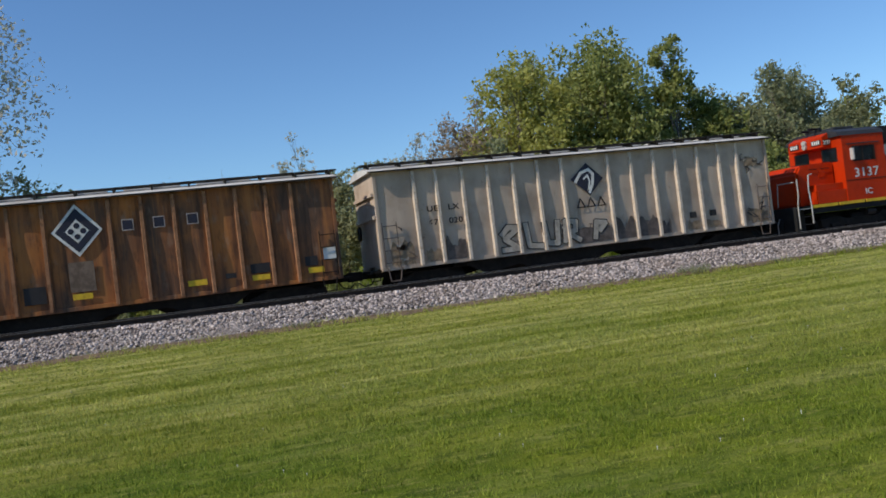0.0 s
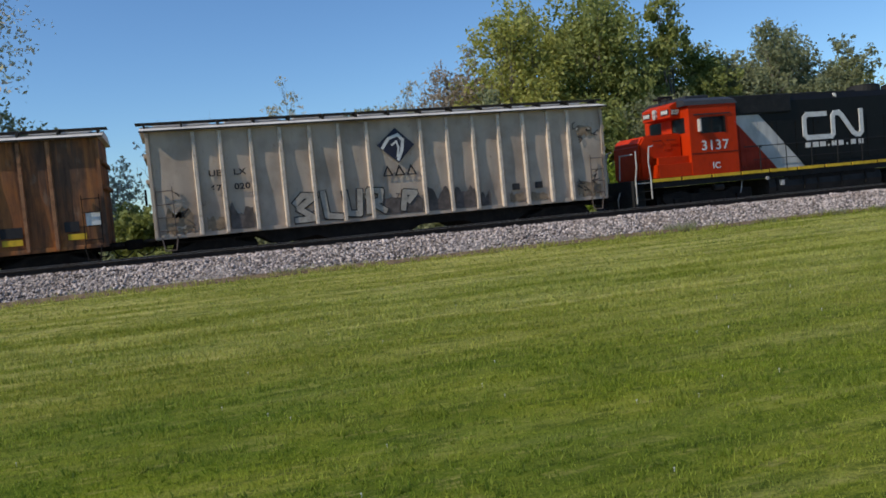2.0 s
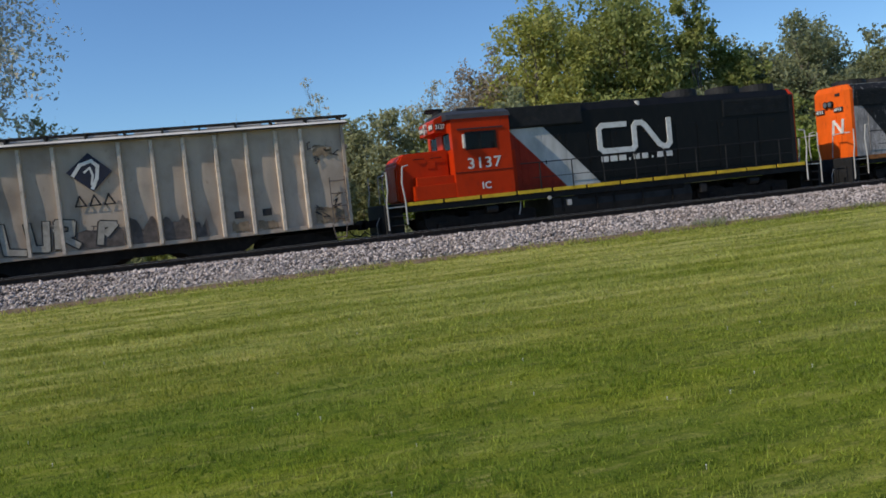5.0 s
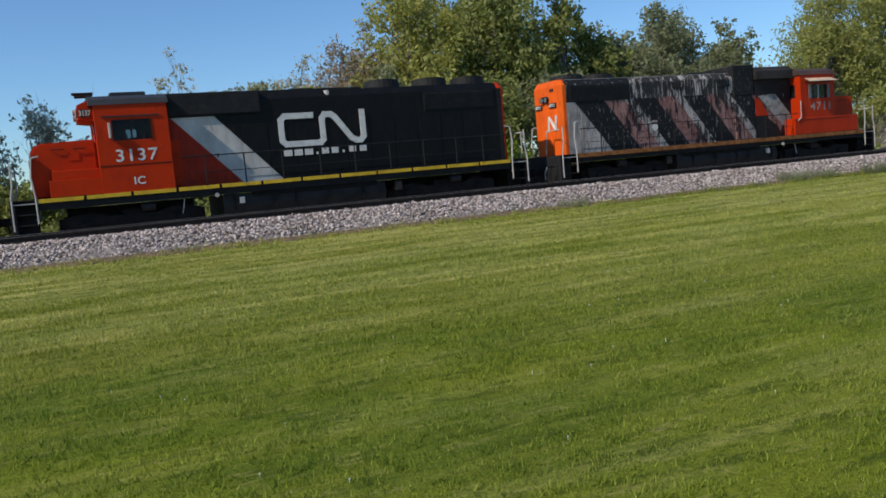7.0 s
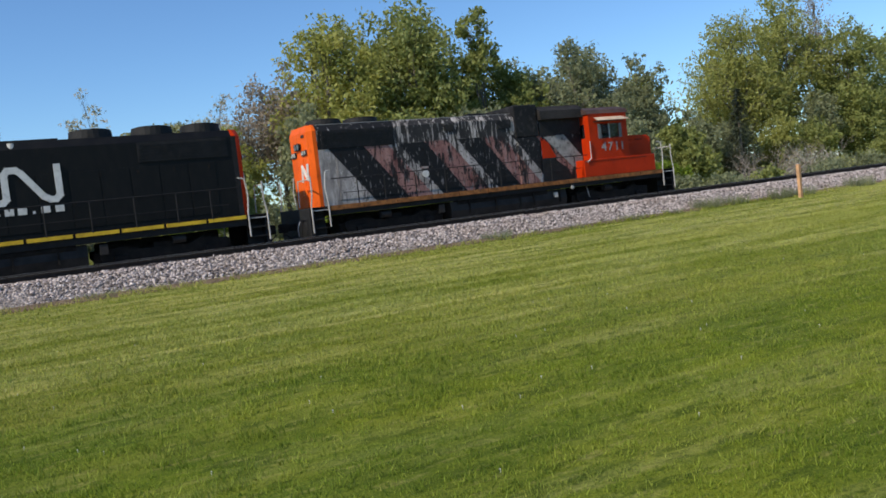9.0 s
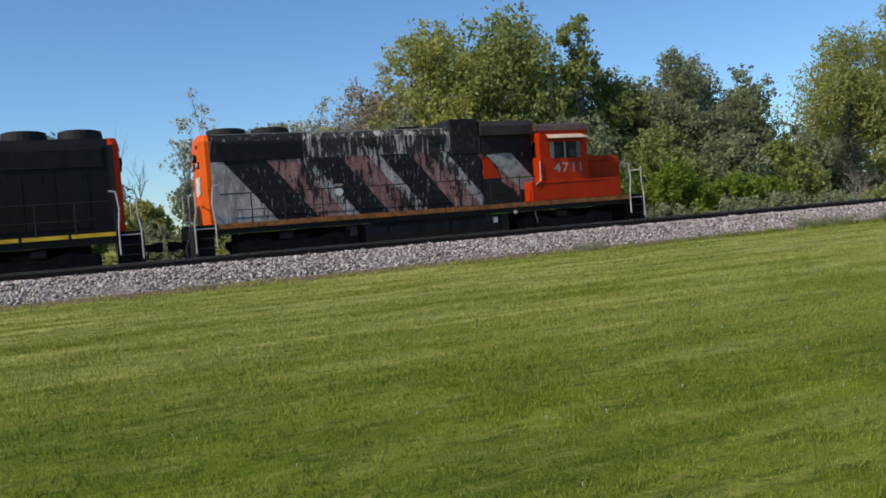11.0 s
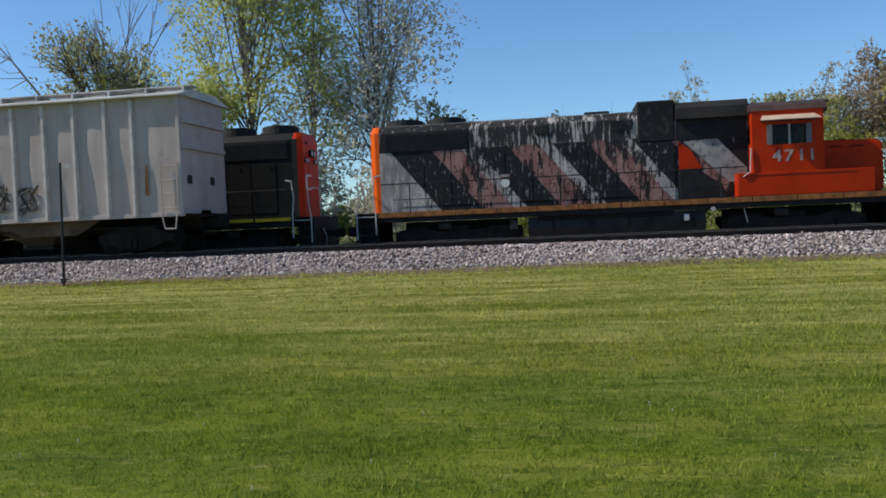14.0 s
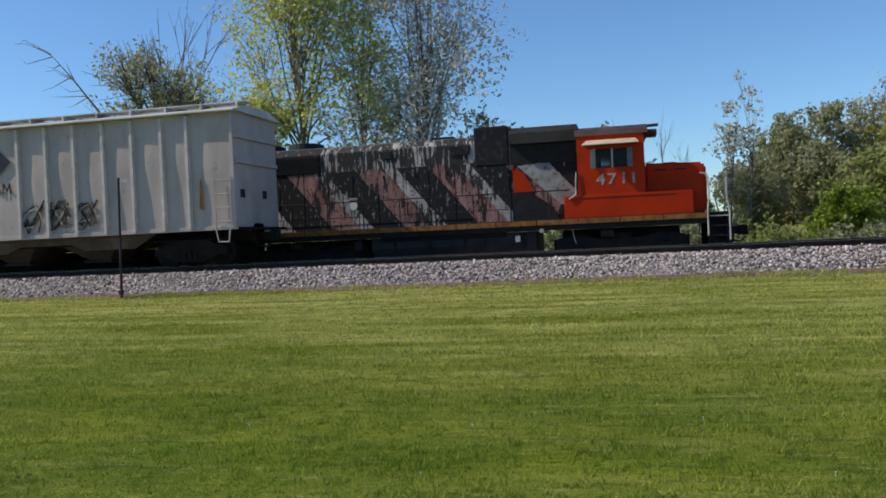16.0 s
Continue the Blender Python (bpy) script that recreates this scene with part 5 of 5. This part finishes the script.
tree("slight young birch with few pale leaves", 5.2, 44.5, 6.6, 2.4, 2.4, 220, L_GREY, 21, 7, .14, .06, 14, "birch")
tree("thin young tree with few grey-green leaves", -0.3, 44.0, 6.6, 2.6, 1.6, 900, L_GREY, 27, 11, .13, .07, 12)
tree("thin shrub with fine grey twigs", -2.4, 44.0, 5.4, 3.4, .4, 1500, L_GREY, 92, 11, .13, .06, 12, "shrub")
tree("thin shrub with fine grey twigs", -12.6, 39.6, 5.6, 4.4, .4, 2400, L_GREY, 93, 12, .13, .06, 12, "shrub")
tree("thin shrub with fine grey twigs", 1.4, 43.5, 4.8, 3.2, .8, 1300, L_GREY, 28, 10, .12, .05, 14, "shrub")
bare_tree("bare thin sapling behind the track", 0.2, 43.6, 6.4, .32, 29, .05)
bare_tree("bare thin sapling behind the track", 3.3, 44.0, 7.2, .30, 22, .05)
tree("pale grey-green budding shrub", 6.9, 46.5, 5.0, 4.6, .2, 4200, L_SAGE, 128, 12, .14, .08, 10, "shrub")
tree("pale grey-green budding shrub", 9.3, 50.0, 7.6, 4.8, 1.0, 5200, L_SAGE, 23, 13, .15, .12, 10, "shrub")
tree("pale grey-green budding shrub", 13.0, 51.0, 7.9, 5.2, 1.0, 4600, L_SAGE, 24, 13, .15, .12, 10, "shrub")
tree("round green shrub behind the track", 12.4, 44.0, 4.9, 5.4, .3, 6200, L_GREEN, 25, 13, .16, .1, 4, "shrub")
tree("bright green shrub beside the ballast", 9.4, 37.5, 2.8, 3.4, .0, 3600, L_BRIGHT, 26, 9, .12, .06, 4, "shrub")
# the wood to the right
for i, (x, y, h, w, lm) in enumerate(((19.8, 54, 11.8, 6.4, L_PINK), (25.4, 55, 14.6, 7.4, L_LIME), (31.6, 55, 15.0, 7.0, L_GREEN), (40.2, 55, 11.8, 7, L_DARK), (46.6, 55, 13.0, 7.4, L_DARK), (52.6, 54, 10.2, 6, L_GREEN), (36.0, 55, 12.2, 6, L_GREEN), (64.5, 55, 14.5, 8.5, L_LIME))):
    tree("broadleaf tree deeper in the wood", x, y, h, w, 2.0, 9000 if lm is not L_PINK else 4500, lm, 400 + i, 18, .18, .2, 6)
tree("budding tree with pinkish bare twigs", 17.0, 53.0, 10.6, 5.6, 3.0, 3000, L_PINK, 30, 15, .13, .12, 18)
tree("budding tree with thin leaves", 14.6, 52.0, 9.4, 4.2, 3.0, 1500, L_GREY, 31, 10, .14, .1, 14)
tree("yellow-green broadleaf tree in the wood", 22.4, 51.0, 13.0, 8.6, 3.0, 10500, L_LIME, 32, 20, .19, .22, 6)
tree("big green broadleaf tree with ragged top", 28.8, 51.5, 14.9, 8.6, 2.4, 12500, L_GREEN, 33, 22, .20, .26, 5)
tree("tall narrow green broadleaf tree", 33.9, 51.0, 14.6, 4.2, 2.0, 6200, L_GREEN, 34, 15, .19, .2, 5)
tree("dark green broadleaf tree in the wood", 37.2, 52.0, 10.9, 6.0, 1.0, 8200, L_GREEN, 35, 15, .19, .18, 4)
tree("dark green broadleaf tree in the wood", 43.4, 51.5, 12.4, 8.4, 1.5, 12000, L_DARK, 36, 20, .20, .22, 5, dense=1.5)
tree("dark green broadleaf tree in the wood", 48.9, 51.0, 11.2, 6.6, 1.0, 9000, L_DARK, 37, 16, .20, .2, 5, dense=1.5)
for i, (x, y, h, w) in enumerate(((19, 47, 7.5, 6), (24.5, 46, 7.2, 6.5), (30, 45.5, 7.4, 6.5), (35.5, 44.5, 6.6, 6.4), (41, 43.5, 6.0, 6.2), (46, 44, 5.2, 5.0), (50.5, 47, 6.5, 5.5))):
    tree("dense green bush at the foot of the wood", x, y, h, w, .0, 7600, L_GREEN if i % 2 else L_DARK, 40 + i, 15, .18, .12, 3, "shrub")
for i, (x, y, h, w) in enumerate(((22, 39, 3.0, 4), (27, 38.5, 3.4, 4.4), (31.5, 38, 3.6, 4.4), (35.5, 38, 3.0, 4.2), (39, 38.5, 2.4, 3.2), (16, 38, 2.2, 3.4))):
    tree("bright green bush close behind the track", x, y, h, w, -.2, 5200, L_BRIGHT, 60 + i, 12, .14, .08, 3, "shrub")
tree("pale yellow-green willow with rounded crown", 61.0, 50.5, 14.2, 10.5, 1.0, 15500, L_OLIVE, 71, 22, .16, .25, 6)
tree("yellow-green broadleaf tree in spring", 68.5, 51.0, 16.4, 9.0, 2.0, 11000, L_OLIVE, 72, 18, .18, .22, 6)
tree("fresh green broadleaf tree in leaf", 72.5, 47.5, 13.0, 8.0, 1.0, 12000, L_GREEN, 73, 18, .19, .22, 4)
tree("fresh green broadleaf tree in leaf", 81.0, 49.0, 12.0, 9.0, 1.0, 10000, L_GREEN, 74, 18, .2, .22, 4)
tree("round olive-green bush by the willow", 66.0, 47.0, 7.6, 5.4, .2, 8500, L_DARK, 75, 13, .15, .12, 3, "shrub")
tree("tall budding tree with pinkish bare twigs", 76.0, 53.0, 18.0, 8.0, 4.0, 4500, L_PINK, 171, 18, .15, .2, 18)
tree("dense green bush at the foot of the wood", 21.6, 44.0, 4.6, 5.0, .0, 5200, L_DARK, 173, 12, .15, .1, 3, "shrub")
tree("dense olive bush under the willow", 59.6, 46.0, 5.6, 5.4, .0, 6200, L_OLIVE, 172, 13, .15, .1, 4, "shrub")
spruce(53.4, 44.6, 7.4, 4.6, 76)


def cut_branches():
    """Long pale branches thrown down in a low heap."""
    rng = np.random.default_rng(77)
    heap = thing("brush_pile", "low heap of long pale cut branches", "brush")
    for _ in range(22):
        x, y, z = rng.uniform(42.5, 49.5), rng.uniform(36.6, 38.2), rng.uniform(.15, .9)
        a, l = rng.normal() * .5, rng.uniform(1.6, 3.4)
        tip = Vector((x + l * math.cos(a), y + l * math.sin(a) * .5, z + rng.uniform(.1, 1.0)))
        bm = rod(bmesh.new(), (x, y, z - .25), tip, rng.uniform(.035, .07), .018, 5)
        for k in (.5, .75):
            m = Vector((x, y, z - .25)).lerp(tip, k)
            rod(bm, m, m + Vector((rng.normal() * .5, rng.normal() * .3, rng.uniform(.1, .7))), .02, .006, 4)
        part("branch", bm, M_TWIG, heap)


cut_branches()
for i in range(10):
    bare_tree("pile of cut dry brush", 47.5 + i * 1.15, 39.6 + (i % 3) * .6, 3.8, .9, 80 + i, .04, "brush_pile")
tree("low green bush beside the track", 70.5, 42.0, 3.2, 6.0, .0, 5200, L_GREEN, 90, 11, .15, .1, 3, "shrub")
tree("low green bush beside the track", 60.0, 43.5, 1.8, 5.0, .0, 3000, L_GREY, 91, 10, .13, .05, 8, "shrub")
for i, (x, y, h, w, lm) in enumerate(((55.5, 47, 5.2, 5, L_DARK), (63.5, 45.5, 5.0, 5, L_GREEN), (70, 46, 6.0, 6, L_GREEN), (76.5, 45.5, 5.6, 6, L_BRIGHT), (84, 46, 6.0, 7, L_GREEN), (90, 48, 9.0, 8, L_GREEN), (11.2, 49, 7.6, 5.6, L_SAGE), (15.2, 50, 7.8, 5.6, L_LIME), (8.6, 51, 6.4, 4.6, L_SAGE), (-15.5, 37.5, 3.6, 3.4, L_LIME), (-12.6, 38, 3.0, 3.0, L_GREEN), (-18.5, 38, 3.2, 3.6, L_GREEN), (2.6, 38.5, 3.2, 3.0, L_LIME), (-1.5, 40, 3.0, 3.4, L_GREEN))):
    tree("dense bush filling the gap between trees", x, y, h, w, -.2, 5200, lm, 500 + i, 12, .15, .1, 4, "shrub")
# low growth behind the train, all along
rng0 = random.Random(4)
for i in range(26):
    x = -46 + i * 3.1
    if 13 < x < 50:
        continue
    tree("low scrub behind the railway", x + rng0.uniform(-.8, .8), rng0.uniform(37, 47), rng0.uniform(1.8, 3.4), rng0.uniform(3, 4.4), -.3, 2300, rng0.choice((L_GREEN, L_DARK, L_GREY)), 100 + i, 8, .15, .06, 5, "shrub")


for i in range(34):
    x = -44 + i * 2.9
    tree("dark green weeds and brambles close behind the track", x + rng0.uniform(-.6, .6), rng0.uniform(32.6, 34.6), rng0.uniform(.9, 1.7), rng0.uniform(2.8, 3.8), -.4, 1500, rng0.choice((L_GREEN, L_DARK, L_DARK)), 300 + i, 7, .13, .04, 3, "shrub")


def far_woods():
    rng = np.random.default_rng(9)
    cs = [(x + rng.uniform(-4, 4), 150 + rng.uniform(-12, 30), rng.uniform(0, 3.5), rng.uniform(3, 5)) for x in range(-330, 420, 4)]
    me, _ = leaf_cloud("far_woods", cs, 30000, 1.0, L_DARK, rng)
    tagged(new("far_woods", me), "distant dark line of woods", "woods", kind="stuff")


far_woods()


# ---- lawn grass, weeds and small things ----
def blades(name, label, n, x0, x1, y0, y1, hi, wd, seed, ground=lawn_z):
    rng = np.random.default_rng(seed)
    y = y0 + (y1 - y0) * rng.random(n) ** 1.5
    x = x0 + (x1 - x0) * rng.random(n)
    keep = (x > -1.1 * y - 1.5) & (x < 2.3 * y + 2.0)
    x, y = x[keep], y[keep]
    n = len(x)
    # blades stand in tufts of about ten, some tufts taller, with gaps between
    tuft = rng.integers(0, n // 10, n)
    loose = rng.random(n) < .25
    gap = .016 + .0022 * y
    x = np.where(loose, x, x[tuft] + rng.normal(size=n) * gap[tuft])
    y = np.where(loose, y, y[tuft] + rng.normal(size=n) * gap[tuft])
    tall = rng.uniform(.55, 1.5, n)[tuft]
    z = np.array([ground(a, b) for a, b in zip(x, y)])
    f = np.sin(x * 2.3 + 1.7 * np.sin(y * 1.9)) * np.sin(y * 5.1 + 1.3 * np.sin(x * 1.1)) + .6 * np.sin(x * 6.7 + y * 2.3) * np.sin(y * 11.3 - x * 1.7)
    h = hi * rng.uniform(.4, 1.15, n) * (1 + y / 22) * np.clip(.95 + .3 * f, .35, 1.7) * tall
    w = wd * rng.uniform(.6, 1.3, n) * (1 + y / 9)
    a = rng.uniform(0, 6.28, n)
    l = rng.normal(size=(n, 2)) * .42 * h[:, None]
    p = np.stack([x, y, z - .004], 1)
    s = np.stack([np.cos(a) * w, np.sin(a) * w, np.zeros(n)], 1)
    tip = p + np.stack([l[:, 0], l[:, 1], h], 1)
    v = np.stack([p - s, p + s, tip], 1).reshape(-1, 3)
    tagged(new(name, cloud_mesh(name, v, np.arange(n * 3).reshape(-1, 3), M_BLADE)), label, "grass", kind="stuff")


blades("lawn_grass", "short mown green grass blades", 860000, -15, 32, 1.8, 14, .033, .0033, 3)
blades("lawn_grass", "short mown green grass blades", 170000, -26, 46, 12, 20.95, .024, .005, 4)
blades("edge_grass", "longer unmown grass along the ballast", 16000, -28, 46, 20.7, 21.25, .07, .004, 5)


def weed(x, y, w, h, n, seed):
    rng = np.random.default_rng(seed)
    z = max(lawn_z(x, y), bed_z(y) if y > 20.9 else 0)
    a, q = rng.uniform(0, 6.28, n), rng.random(n) ** .6
    p = np.stack([x + np.cos(a) * q * w, y + np.sin(a) * q * w * .5, np.full(n, z - .02)], 1)
    b = rng.uniform(0, 6.28, n)
    s = np.stack([np.cos(b), np.sin(b), np.zeros(n)], 1) * rng.uniform(.006, .016, n)[:, None]
    t = p + np.stack([np.cos(a) * .15, np.sin(a) * .15, h * rng.uniform(.3, 1.1, n)], 1)
    v = np.stack([p - s, p + s, t], 1).reshape(-1, 3)
    wd = thing("weed", "tuft of weeds at the foot of the ballast", "weed", group="weeds along the ballast")
    part("leaves", cloud_mesh("leaves", v, np.arange(n * 3).reshape(-1, 3), L_DARK), None, wd)


for i, (x, y, w, h) in enumerate(((2.7, 21.1, .35, .22), (14.1, 21.1, .5, .35), (8.9, 20.95, .2, .15), (19.5, 21.0, .4, .25), (23.2, 21.1, .7, .5), (24.6, 21.0, .6, .42), (26.8, 20.8, .5, .5), (28.2, 21.0, .8, .4),
                                  (32, 21, .8, .5), (-4.6, 20.95, .3, .12), (-9.2, 20.95, .25, .14), (6.4, 21.0, .2, .12), (17, 20.9, .25, .2), (21.4, 20.95, .3, .25))):
    weed(x, y, w, h, int(260 * w / .4), 200 + i)


def clover_heads():
    rng = np.random.default_rng(8)
    bm = bmesh.new()
    for _ in range(90):
        y = 3.5 + 11 * rng.random() ** 1.3
        x = rng.uniform(-.9 * y, 1.6 * y)
        z = lawn_z(x, y) + .022
        rod(bm, (x, y, z - .03), (x, y, z), .002, .002, 4)
        rod(bm, (x, y, z), (x, y, z + .006), .005, .004, 6)
    tagged(new("clover_flowers", mesh_of("clover_flowers", bm, M_WHITE)), "scattered small white clover heads", "flowers", kind="stuff")


clover_heads()

# marker rod with a small plate, and a wooden stake, both at the lawn's edge
mk = thing("marker_post", "thin dark metal rod with a small pale plate", "post")
part("rod", rod(bmesh.new(), (-13.7, 20.8, .0), (-13.6, 20.8, 3.55), .035, .03, 8), M_INK, mk)
part("sign_plate", bx(bmesh.new(), -13.52, -13.3, 20.785, 20.805, 3.40, 3.50, .004), M_RAILING, mk)
part("foot_clamp", bx(bmesh.new(), -13.76, -13.64, 20.75, 20.85, .3, .42, .01), M_INK, mk)
sk = thing("wooden_stake", "pale orange weathered wooden stake", "stake")
part("stake", bx(bmesh.new(), 26.45, 26.57, 19.64, 19.76, .0, 1.42, .012), M_WOOD, sk)
part("stake_top", bx(bmesh.new(), 26.46, 26.56, 19.65, 19.75, 1.42, 1.45, .01), M_RAILING, sk)


# ---- what moves ----
TRAIN = [(0.0, 0.0), (1.5, -4.93), (3.0, -10.02), (5.5, -18.43), (8.0, -27.13), (10.5, -35.80), (13.0, -44.42), (14.5, -49.48), (16.0, -54.57)]


def rolled(t):
    for (a, sa), (b, sb) in zip(TRAIN, TRAIN[1:]):
        if a <= t <= b:
            return sa + (sb - sa) * (t - a) / (b - a)
    return TRAIN[-1][1]


def motions():
    for car, x, sets in ((rust_car, -2.88, ROLL["rust"]), (cream_car, 13.72, ROLL["cream"]), (red_loco, 30.95, ROLL["red"]), (worn_loco, 49.35, ROLL["worn"])):
        walk(car, [(t, pose(x + s, FAR_Y, FAR_RAIL)) for t, s in TRAIN])
        for wheel, wx, r in sets:
            walk(wheel, [(k * .16, pose(wx, 0, r, 0, math.degrees(rolled(k * .16) / r), 0)) for k in range(101)])


motions()
